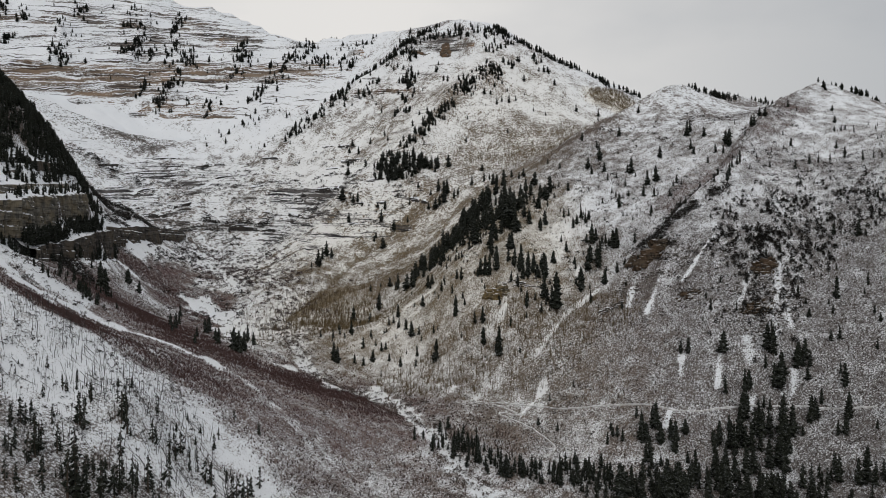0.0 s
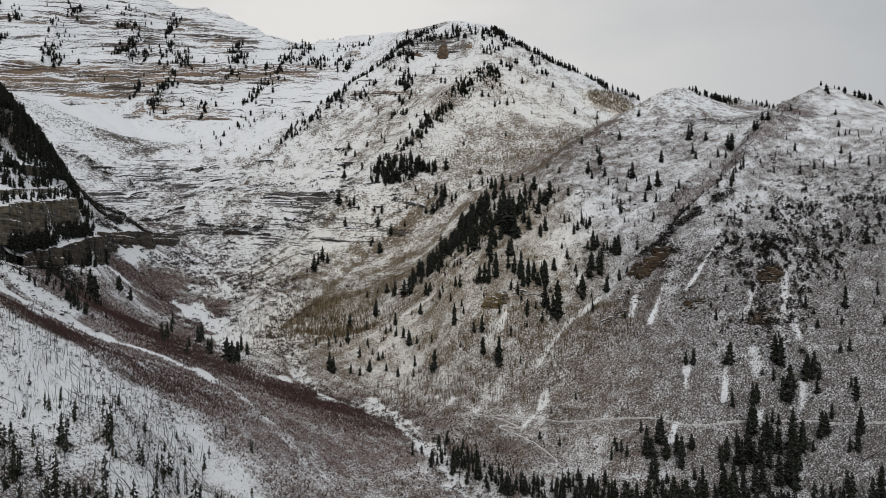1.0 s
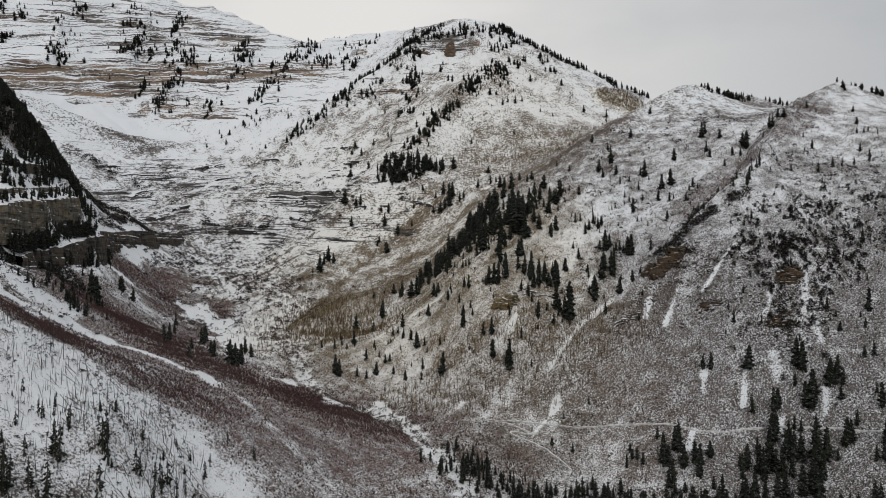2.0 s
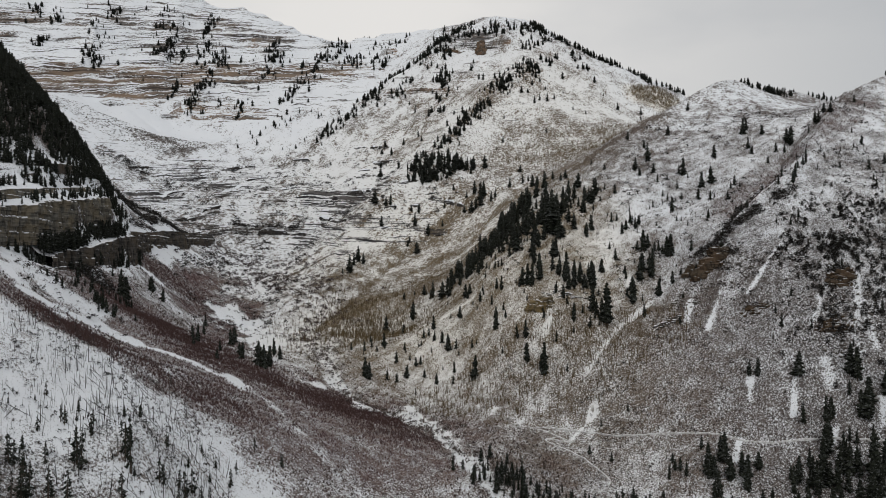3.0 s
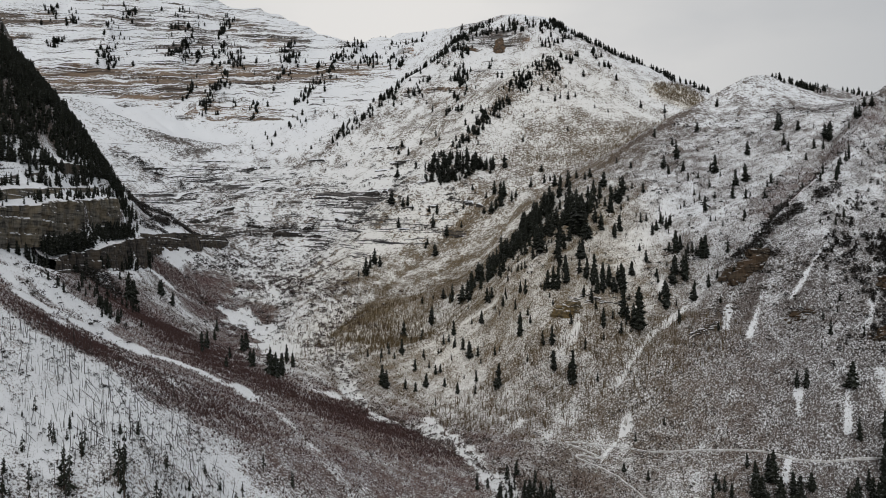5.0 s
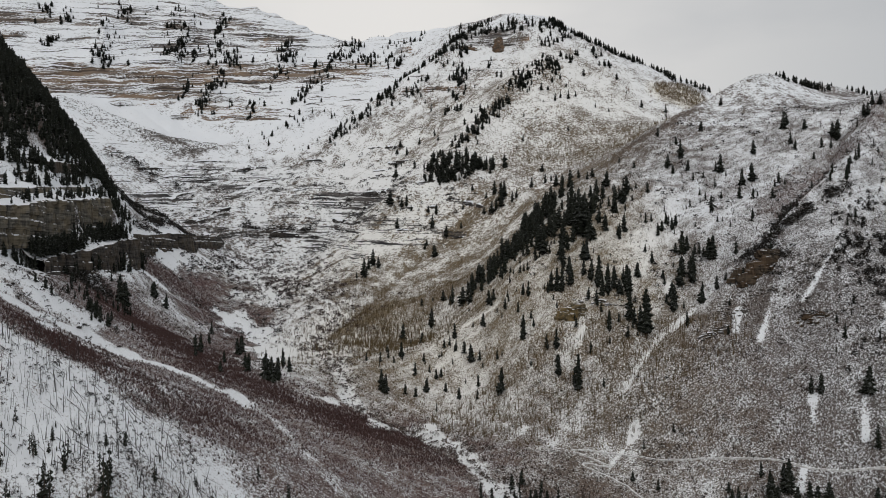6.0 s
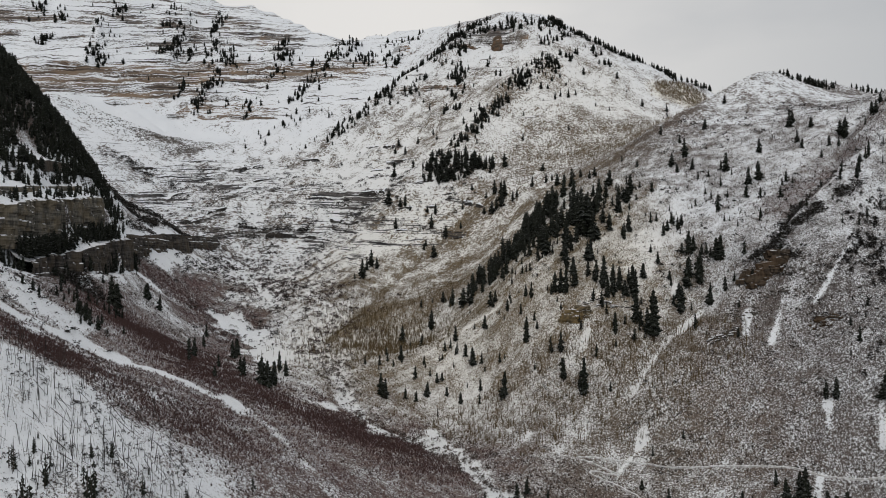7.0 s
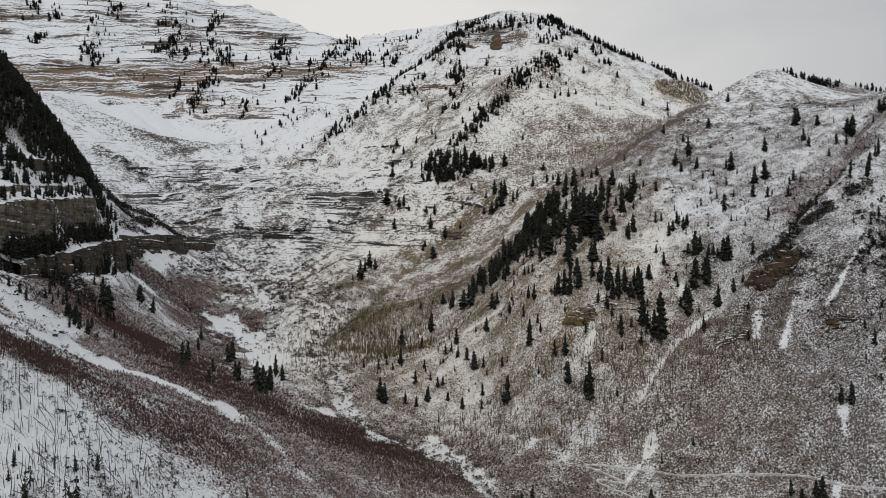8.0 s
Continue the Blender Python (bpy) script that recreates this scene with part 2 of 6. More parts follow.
PEAK_FACE = [(-6, 1335, 534), (123, 1270, 486), (214, 1240, 438), (-24, 1071, 348), (-43, 1005, 303), (98, 1060, 346), (180, 1000, 318), (-84, 935, 249), (56, 930, 262), (134, 950, 284)]
SPUR_CREST = [(283, 862, 350), (231, 835, 324), (180, 815, 297), (138, 800, 271), (100, 778, 244), (51, 740, 207), (-3, 735, 154), (-47, 700, 123), (-78, 680, 96), (-117, 600, 83)]
SPUR_BACK = [(-3, 874, 227), (-63, 840, 178), (-138, 770, 138), (-156, 690, 106)]
SPUR_FACE = [(253, 727, 274), (193, 642, 212), (151, 610, 189), (163, 740, 251), (82, 640, 191), (40, 645, 171), (85, 560, 150), (128, 525, 134), (79, 517, 118), (37, 520, 117), (6, 543, 114), (-24, 546, 89), (-9, 507, 75), (38, 480, 82), (84, 499, 112), (-74, 640, 84)]
SHOULDER = [(320, 880, 347), (386, 920, 348), (428, 930, 340), (330, 800, 304), (381, 842, 320), (394, 886, 332), (250, 843, 334)]
RIGHT_RIDGE = [(400, 755, 328), (353, 735, 308), (303, 694, 276), (234, 580, 217), (200, 550, 192), (161, 508, 151), (132, 503, 125), (99, 485, 104), (60, 455, 74), (30, 430, 54)]
RIGHT_CREST = [(423, 740, 316), (451, 720, 297), (512, 700, 262), (700, 700, 270)]
RIGHT_FACE = [(337, 590, 231), (220, 443, 124), (244, 435, 126), (283, 479, 166), (189, 491, 144), (149, 470, 112), (123, 480, 111), (144, 424, 83), (169, 427, 97), (128, 400, 57), (171, 399, 76), (61, 445, 59), (120, 397, 57), (186, 350, 50), (118, 355, 31), (350, 300, 165), (240, 200, 80), (450, 480, 285), (180, 50, 60)]
LEFT_SLOPE = [(-165, 417, 95), (-118, 411, 76), (-85, 372, 64), (-110, 285, 71), (-124, 281, 89), (-153, 284, 96), (-178, 304, 118), (-132, 261, 84), (-45, 345, 37), (-330, 250, 215), (-130, 120, 75), (-40, 150, 15), (-260, 80, 160), (-300, -200, 150)]
LEFT_BENCH = [(-239, 420, 136), (-226, 439, 123), (-218, 393, 123), (-203, 417, 108), (-194, 518, 94), (-151, 533, 82), (-162, 552, 77), (-265, 548, 130), (-147, 480, 86), (-150, 467, 85.5), (-274, 505, 143), (-274, 525, 142.5), (-276, 547, 144), (-283, 570, 145), (-290, 612, 146.5)]
LEFT_CLIFF = [(-292, 564, 154), (-289, 509, 159), (-291, 534, 188), (-306, 520, 197), (-300, 634, 155), (-420, 430, 240)]
LEFT_FOREST = [(-330, 614, 228), (-392, 678, 273), (-391, 777, 214), (-338, 792, 182), (-453, 740, 312), (-488, 765, 329), (-521, 790, 350), (-553, 822, 378), (-470, 810, 280), (-505, 870, 262), (-550, 890, 292), (-600, 905, 350), (-440, 850, 228), (-562, 830, 412), (-588, 835, 440), (-640, 860, 473), (-690, 870, 506), (-321, 888, 167), (-300, 650, 152), (-303, 700, 155), (-309, 780, 154), (-314, 848, 155), (-354, 643, 246), (-350, 660, 230)]
BEYOND = [(0, 1750, 480), (350, 1600, 380), (-400, 2000, 520), (-1100, 1800, 600), (-1500, 1300, 620), (500, 1200, 290), (900, 1500, 330), (650, 950, 290), (1200, 900, 260), (1100, 300, 300), (900, -300, 220), (-800, 200, 380), (-900, 700, 480), (-800, -400, 240), (1800, 2600, 300), (-1800, 2600, 400), (0, 2800, 330), (300, 1120, 330), (0, -800, -60)]
LAND = np.array(STREAM + FAR_CREST + FAR_WALL + BOWL + PEAK_CREST + PEAK_SPUR + PEAK_FACE + SPUR_CREST + SPUR_BACK + SPUR_FACE + SHOULDER + RIGHT_RIDGE + RIGHT_CREST + RIGHT_FACE + LEFT_SLOPE + LEFT_BENCH + LEFT_CLIFF + LEFT_FOREST + BEYOND, float)


def lattice(ix, iy, seed):
    h = (ix.astype(np.int64) * 374761393 + iy.astype(np.int64) * 668265263 + seed * 982451653) & 0x7FFFFFFF
    h = ((h ^ (h >> 13)) * 1274126177) & 0x7FFFFFFF
    return ((h ^ (h >> 16)) & 0xFFFF) / 65535.0


def value_noise(x, y, seed):
    ix, iy = np.floor(x), np.floor(y)
    fx, fy = x - ix, y - iy
    fx, fy = fx * fx * (3 - 2 * fx), fy * fy * (3 - 2 * fy)
    a, b = lattice(ix, iy, seed), lattice(ix + 1, iy, seed)
    c, d = lattice(ix, iy + 1, seed), lattice(ix + 1, iy + 1, seed)
    return (a + (b - a) * fx) * (1 - fy) + (c + (d - c) * fx) * fy


def fbm(x, y, size, octaves, seed):
    """Fractal noise from -1 to 1, with features of that size in metres."""
    total, amp, x, y = 0.0, 0.5, x / size, y / size
    for k in range(octaves):
        total = total + amp * (2 * value_noise(x, y, seed + k) - 1)
        x, y, amp = 1.6 * x - 1.2 * y + 7.3, 1.2 * x + 1.6 * y - 3.1, amp * 0.5
    return total


def smooth(a, b, v):
    v = np.clip((v - a) / (b - a), 0, 1)
    return v * v * (3 - 2 * v)


def plate(points, stiff):
    """Weights of a thin plate laid over the lines."""
    n = len(points)
    d = np.hypot(points[:, None, 0] - points[None, :, 0], points[:, None, 1] - points[None, :, 1]) / 100
    a = np.zeros((n + 3, n + 3))
    a[:n, :n] = np.where(d > 0, d * d * np.log(np.maximum(d, 1e-9)), 0) + stiff * np.eye(n)
    a[:n, n:] = np.c_[np.ones(n), points[:, :2] / 100]
    a[n:, :n] = a[:n, n:].T
    return np.linalg.solve(a, np.r_[points[:, 2], 0, 0, 0])


def bare_height(x, y):
    z = PLATE[-3] + PLATE[-2] * x / 100 + PLATE[-1] * y / 100
    for p, c in zip(LAND, PLATE):
        d = ((x - p[0]) ** 2 + (y - p[1]) ** 2) / 1e4
        z = z + c * 0.5 * d * np.log(np.maximum(d, 1e-12))
    rim = smooth(2000, 3200, np.hypot(x, y - 400))
    return z * (1 - rim) + rim * (330 + 140 * fbm(x, y, 900, 3, 5))


# folds in the slopes: a line on the plan, its height and its half width
SPUR_CREST_FOLD = [(230, 831), (179, 810), (99, 772), (51, 735), (-2, 739)]
SPUR_SIDE_FOLD = [(115, 667), (58, 601), (36, 592), (7, 583), (-35, 576), (-64, 555)]
SPUR_HOLLOW = [(79, 677), (36, 664), (3, 655), (-29, 640)]
RIDGE_FOLD = [(349, 727), (233, 576), (175, 540), (134, 516)]
RIDGE_GULLY = [(327, 726), (266, 658), (223, 600), (189, 568), (159, 528)]
SNOW_GULLY = [(114, 518), (84, 488), (66, 471), (54, 459)]
PEAK_LEFT_FOLD = [(-67, 1305), (-188, 1282), (-259, 1183), (-314, 1143)]
PEAK_MID_FOLD = [(94, 1224), (15, 1154), (-36, 1030), (-73, 966)]
BOWL_RIDGE = [(-209, 801), (-195, 834), (-166, 850), (-129, 865)]
GROVE_GULLY = [(-141, 645), (-120, 700), (-94, 778), (-66, 827), (-35, 848)]
SHOULDER_FOLD = [(231, 835), (283, 862), (320, 880), (386, 920)]
CREST_FOLD = [(353, 735), (400, 755), (423, 740), (451, 720), (512, 700)]
WALL_FOLD_A = [(-532, 1467), (-530, 1385), (-526, 1333)]
WALL_FOLD_B = [(-741, 1376), (-716, 1311)]
WALL_FOLD_C = [(-625, 1494), (-616, 1392)]
WALL_FOLD_D = [(-421, 1487), (-410, 1409)]
WALL_FOLD_E = [(-292, 1530), (-318, 1400), (-341, 1320), (-354, 1251)]
LEFT_EDGE_FOLD = [(-396, 787), (-359, 805), (-321, 886)]
BROWN_FOLD = [(-53, 705), (-102, 692), (-137, 648)]
STREAM_CUT = [(23, 340), (5, 376), (-13, 414), (-53, 464), (-90, 484), (-111, 547), (-157, 646)]
FOLDS = [(SPUR_CREST_FOLD, 13, 26), (SPUR_SIDE_FOLD, 7, 18), (SPUR_HOLLOW, -4, 25), (RIDGE_FOLD, 15, 26), (RIDGE_GULLY, -14, 17),
         (SNOW_GULLY, -6, 11), (PEAK_LEFT_FOLD, 30, 50), (PEAK_MID_FOLD, 28, 46), (WALL_FOLD_A, 26, 32), (WALL_FOLD_B, 24, 30),
         (WALL_FOLD_C, 24, 32), (WALL_FOLD_D, 24, 32), (WALL_FOLD_E, 28, 38), (LEFT_EDGE_FOLD, 8, 14), (BROWN_FOLD, 8, 18), (BOWL_RIDGE, 6, 12), (GROVE_GULLY, -5, 11), (SHOULDER_FOLD, 9, 16), (CREST_FOLD, 9, 18), (STREAM_CUT, -3, 7)]


def off_line(x, y, line):
    """Distance on the plan from a line."""
    best = np.full(np.shape(x), 1e9)
    for (ax, ay), (bx, by) in zip(line[:-1], line[1:]):
        dx, dy = bx - ax, by - ay
        u = np.clip(((x - ax) * dx + (y - ay) * dy) / (dx * dx + dy * dy), 0, 1)
        best = np.minimum(best, np.hypot(x - ax - u * dx, y - ay - u * dy))
    return best


def folded(x, y):
    return sum(rise * np.exp(-off_line(x, y, line) / width) for line, rise, width in FOLDS)


# the plate is laid so that plate and folds together meet the lines
PLATE = plate(np.c_[LAND[:, :2], LAND[:, 2] - folded(LAND[:, 0], LAND[:, 1])], 0.02)


def along(x, y, line, width, soft=0.5):
    """1 on a line, 0 beyond its width."""
    return 1 - smooth(width * (1 - soft), width * (1 + soft), off_line(x, y, line))


def steps(z, size, start, hard, x, y, seed):
    """Ledges: treads and risers of a layered rock, each bed with a strength of its own."""
    u = (z - start) / size
    k = np.floor(u)
    u = u - k
    bold = lattice(k, 0 * k, seed) * 0.75 + 0.25
    bold = bold * smooth(-0.35, 0.25, fbm(x + 37 * k, y - 91 * k, 110, 2, seed))
    sharp = u ** hard / (u ** hard + (1 - u) ** hard)
    return start + size * (k + u * (1 - bold) + sharp * bold)


def blob(x, y, cx, cy, rx, ry, soft=0.5):
    d = np.hypot((x - cx) / rx, (y - cy) / ry)
    return 1 - smooth(1 - soft, 1 + soft, d)


def layered(x, y, z):
    """How strongly rock beds show as ledges, by place: far wall, bowl, peak, the cliff."""
    broken = smooth(-0.25, 0.3, fbm(x, y, 140, 3, 31))
    wall = smooth(1130, 1270, y + 0.25 * x + 60) * smooth(-150, -330, x) * smooth(330, 400, z)
    wall = np.maximum(wall, 0.8 * blob(x, y, -200, 1480, 130, 120))
    bowl = 1.3 * np.maximum(blob(x, y, -200, 950, 210, 190), 0.9 * blob(x, y, -430, 1060, 200, 110)) * (0.45 + 0.55 * broken)
    top = 0.45 * blob(x, y, 0, 1330, 190, 110) * (0.35 + 0.65 * broken)
    face = np.maximum(0.7 * blob(x, y, -60, 1130, 220, 140), 0.5 * blob(x, y, 150, 1220, 120, 80)) * broken
    spur = np.maximum.reduce([0.8 * blob(x, y, 55, 525, 45, 14), blob(x, y, 150, 513, 16, 12), blob(x, y, 217, 473, 14, 12), 0.8 * blob(x, y, 196, 437, 16, 14), 0.8 * blob(x, y, 163, 470, 18, 8), 0.8 * blob(x, y, 105, 478, 14, 6)])
    cliff = smooth(-255, -285, x) * smooth(440, 480, y) * (1 - smooth(610, 650, y)) * (1 - smooth(206, 218, z)) * smooth(128, 140, z)
    return wall, np.minimum(np.maximum.reduce([bowl, top, face, spur]), 1), cliff


# ledges of the far wall, the bowl and the peak: a line on the plan, and how high the bed stands
GREY_LEDGES = [([(-204, 965), (-171, 957), (-132, 926)], 6), ([(-371, 903), (-349, 921), (-328, 947)], 5), ([(-349, 884), (-305, 921), (-257, 936)], 4), ([(-165, 1121), (-127, 1104)], 4),
               ([(-161, 1082), (-103, 1039)], 4), ([(-174, 893), (-131, 868)], 4), ([(-90, 850), (-56, 834), (-27, 818)], 4), ([(-139, 948), (-98, 915)], 4),
               ([(-666, 1238), (-623, 1292), (-577, 1354)], 9), ([(-662, 1457), (-635, 1475), (-610, 1487)], 14), ([(-809, 1326), (-759, 1351)], 6), ([(-644, 1511), (-584, 1611), (-522, 1637)], 7),
               ([(-35, 1285), (26, 1273)], 4)]
BOWL_LEDGES = [([(-254, 1013), (-214, 1014)], 3), ([(-347, 1074), (-293, 1066)], 3), ([(-385, 997), (-325, 1009)], 3), ([(-303, 987), (-244, 975)], 3), ([(-185, 1035), (-132, 1007)], 3),
               ([(-67, 889), (-16, 857)], 3), ([(-530, 1064), (-494, 1100)], 4), ([(-409, 1129), (-343, 1120)], 4)]
BROWN_LEDGES = [([(-175, 1260), (-103, 1238), (-37, 1201)], 7), ([(-63, 1347), (-4, 1333), (69, 1314)], 12), ([(-790, 1225), (-734, 1270), (-696, 1293)], 23), ([(-695, 1292), (-651, 1349), (-594, 1393)], 20),
                ([(-590, 1398), (-516, 1425), (-392, 1427)], 13), ([(-706, 1239), (-654, 1291), (-583, 1367)], 11), ([(-584, 1297), (-527, 1335)], 10), ([(-542, 1299), (-501, 1324), (-448, 1340)], 12),
                ([(-749, 1351), (-723, 1360)], 17), ([(-700, 1382), (-636, 1439)], 9), ([(-572, 1481), (-519, 1498), (-469, 1528)], 10), ([(-345, 1423), (-280, 1435)], 8), ([(-205, 1477), (-151, 1408)], 8),
                ([(-146, 1274), (-84, 1246), (-49, 1243)], 4)]


def ledge_steps(x, y):
    """Rise of the ground over the rock ledges, and how near the bare riser is."""
    rise, bare = np.zeros(np.shape(x)), np.zeros(np.shape(x))
    for line, tall in GREY_LEDGES + BOWL_LEDGES + BROWN_LEDGES:
        xs, ys = [p[0] for p in line], [p[1] for p in line]
        on = (x > min(xs) - 70) & (x < max(xs) + 70) & (y > min(ys) - 70) & (y < max(ys) + 70)
        if not on.any():
            continue
        px, py = x[on], y[on]
        px, py = px + 9 * fbm(px, py, 34, 3, 83), py + 9 * fbm(px, py, 34, 3, 89)
        best, side, end = np.full(px.shape, 1e9), np.zeros(px.shape), np.zeros(px.shape)
        total = sum(math_len(a, b) for a, b in zip(line[:-1], line[1:]))
        run = 0.0
        for (ax, ay), (bx, by) in zip(line[:-1], line[1:]):
            dx, dy = bx - ax, by - ay
            n = math_len((ax, ay), (bx, by))
            u = ((px - ax) * dx + (py - ay) * dy) / (n * n)
            c = np.clip(u, 0, 1)
            d = np.hypot(px - ax - c * dx, py - ay - c * dy)
            near = d < best
            best = np.where(near, d, best)
            side = np.where(near, (dx * (py - ay) - dy * (px - ax)) / n, side)
            end = np.where(near, np.minimum(run + c * n, total - run - c * n), end)
            run += n
        fade = smooth(0, 16, end) * (best < 66)
        step = smooth(-0.5 - 0.12 * tall, 0.5 + 0.12 * tall, side) * np.exp(-np.maximum(side, 0) / (18 + tall)) * np.exp(-np.maximum(best - np.abs(side), 0) / 10)
        rise[on] = np.maximum(rise[on], tall * step * fade)
        bare[on] = np.maximum(bare[on], fade * smooth(3 + 0.5 * tall, 0.4, np.abs(side)) * (best < 40))
    return rise, bare


def math_len(a, b):
    return float(np.hypot(b[0] - a[0], b[1] - a[1]))


def height(x, y):
    """Ground height, with gullies, ledges and lumps."""
    x, y = np.asarray(x, float), np.asarray(y, float)
    z = bare_height(x, y)
    wall, beds, cliff = layered(x, y, z)
    bent = x + 5 * fbm(x, y, 45, 2, 61), y + 5 * fbm(x, y, 45, 2, 67)
    z = z + folded(*bent)
    gully = np.abs(fbm(x, y, 90, 3, 11))
    far = smooth(600, 1200, y)
    z = z + (gully - 0.22) * (4 + 13 * far) * smooth(30, 80, z) * (1 - cliff)
    z = z + fbm(x, y, 30, 3, 17) * (1.6 + 3 * far)
    shape = np.shape(z)
    z = z + ledge_steps(np.ravel(x), np.ravel(y))[0].reshape(shape)
    dip = 10 * fbm(x, y, 320, 2, 23) + 0.02 * x - 0.2 * (y - 1100) * smooth(850, 1100, y)
    for size, hard, amount, seed in ((31, 3.2, wall, 101), (11, 3.0, np.maximum(wall, beds), 103), (5.5, 2.6, np.maximum(0.8 * wall, 0.8 * beds), 107)):
        z = z * (1 - amount) + amount * (steps(z + dip, size, 0, hard, x, y, seed) - dip)
    sway = 3 * fbm(x, y, 90, 2, 29)
    u = (z + sway - 165) / 26
    k = np.floor(u)
    u = u - k
    z = z + 0.66 * cliff * 26 * (u ** 6 / (u ** 6 + (1 - u) ** 6) - u)
    z = z + cliff * (steps(z + sway, 5, 0, 3.0, x, y, 109) - sway - z)
    z = z + fbm(x, y, 6, 2, 41) * 0.8 + fbm(x, y, 2.2, 2, 43) * 0.25
    return z


# lay the plate twice more, so that the crests keep their height under gullies, ledges and lumps
for _ in range(2):
    PLATE = PLATE + plate(np.c_[LAND[:, :2], 0.8 * (LAND[:, 2] - height(LAND[:, 0], LAND[:, 1]))], 0.02)
# ---- end of the lie of the land ----

# ---- the ground: one sheet, finer where it is near ----


# banks and chutes of clean snow, thickets and paths, as lines on the plan
STREAK = [(-252, 399), (-238, 389), (-223, 384), (-213, 398), (-205, 420), (-182, 419), (-160, 416), (-143, 421), (-130, 421)]
STREAK_END = [(-130, 421), (-113, 405), (-97, 383), (-83, 371), (-70, 362)]
THICKET_MAIN = [(-254, 517), (-224, 507), (-171, 462), (-139, 453), (-103, 454), (-66, 448), (-36, 428)]
THICKET_UP = [(-296, 622), (-284, 668), (-241, 669), (-202, 624)]
THICKET_LOW = [(-219, 378), (-192, 362), (-149, 357), (-114, 372)]
SNOW_BANK_A = [(-229, 670), (-213, 656), (-198, 638), (-186, 618), (-168, 585)]
SNOW_BANK_B = [(-288, 852), (-266, 812), (-246, 789), (-226, 748), (-211, 720)]
SNOW_BANK_C = [(-117, 468), (-100, 474)]
STREAM_SNOW = [(-157, 646), (-134, 590), (-121, 571), (-112, 540), (-93, 487), (-68, 460), (-50, 465), (-30, 446), (-13, 419), (-1, 387), (13, 359), (21, 344)]
CLIFF_SNOW_A = [(-305, 674), (-304, 717), (-299, 754)]
CLIFF_SNOW_B = [(-299, 775), (-289, 807)]
CLIFF_SNOW_C = [(-268, 522), (-293, 618), (-284, 636)]
BENCH_SNOW = [(-280, 447), (-247, 415), (-231, 417), (-220, 428)]
CHUTE = [(64, 447), (59, 442), (53, 435), (46, 425)]
CHUTE_A = [(133, 498), (126, 480)]
CHUTE_B = [(150, 491), (135, 470)]
CHUTE_C = [(196, 507), (189, 504), (180, 496), (171, 488), (163, 482)]
CHUTE_D = [(144, 427), (140, 417)]
CHUTE_E = [(164, 418), (157, 404)]
CHUTE_F = [(129, 401), (123, 392)]
CHUTE_G = [(195, 394), (190, 384)]
CHUTE_H = [(171, 389), (167, 385)]
CHUTE_I = [(114, 518), (85, 491), (71, 475), (62, 466)]
CHUTE_J = [(45, 508), (39, 497)]
TRAIL = [(28, 435), (61, 435), (83, 422), (113, 408), (163, 388), (191, 375), (220, 355)]
TRACK = [(29, 434), (40, 429), (50, 426), (33, 426), (32, 424), (46, 419), (53, 412), (57, 404), (63, 391), (60, 386), (53, 379)]
CHUTE_K = [(198, 462), (190, 450), (184, 443)]
CHUTE_L = [(228, 479), (215, 454), (205, 436)]
CHUTE_M = [(209, 432), (206, 419)]
CHUTE_N = [(180, 421), (177, 406)]
SLOPE_PATCH = [(-4, 468), (3, 452), (7, 458)]
CREEK_BED = [(-45, 473), (-30, 448), (-18, 414), (-8, 394), (4, 375), (12, 355)]
BOWL_PATCH = [(-165, 872), (-143, 847)]
VALLEY_PATH = [(-250, 823), (-213, 776), (-186, 742), (-174, 721), (-153, 697), (-137, 684)]
SPUR_EDGE = [(-38, 574), (-21, 575), (-3, 571), (8, 569), (18, 572)]
SADDLE_SNOW = [(44, 852), (52, 860)]
SNOW_SPOT = [(103, 539), (103, 534)]
LEDGE_SNOW = [(-277, 450), (-278, 480), (-280, 520), (-289, 580)]
SNOW_LINES = [(STREAK, 7.4, 1.25), (STREAK_END, 2.2, 0.5), (SNOW_BANK_A, 13, 1.6), (SNOW_BANK_B, 8, 1.3), (SNOW_BANK_C, 4, 0.8), (STREAM_SNOW, 4.8, 0.95), (LEDGE_SNOW, 6, 1.0), (CLIFF_SNOW_A, 10, 1.4),
              (CLIFF_SNOW_B, 10, 1.4), (CLIFF_SNOW_C, 7, 1.2), (BENCH_SNOW, 13, 0.95), (CHUTE, 1.5, 1.2), (CHUTE_A, 1.50, 0.9), (CHUTE_B, 1.35, 0.9),
              (CHUTE_C, 1.0, 0.95), (CHUTE_K, 1.5, 0.6), (CHUTE_L, 1.3, 0.55), (CHUTE_M, 2.0, 0.7), (CHUTE_N, 2.4, 0.6), (SLOPE_PATCH, 2.0, 0.6), (CREEK_BED, 2.6, 1.1), (CHUTE_D, 1.65, 1.0), (CHUTE_E, 1.35, 0.9), (CHUTE_F, 1.50, 0.9), (CHUTE_G, 1.35, 0.8), (CHUTE_H, 1.20, 0.8),
              (CHUTE_I, 1.6, 0.8), (CHUTE_J, 1.5, 0.7), (BOWL_PATCH, 5, 0.9), (VALLEY_PATH, 1.7, 0.9), (SPUR_EDGE, 0.9, 0.7), (SADDLE_SNOW, 3, 0.9), (SNOW_SPOT, 1.9, 1.2)]
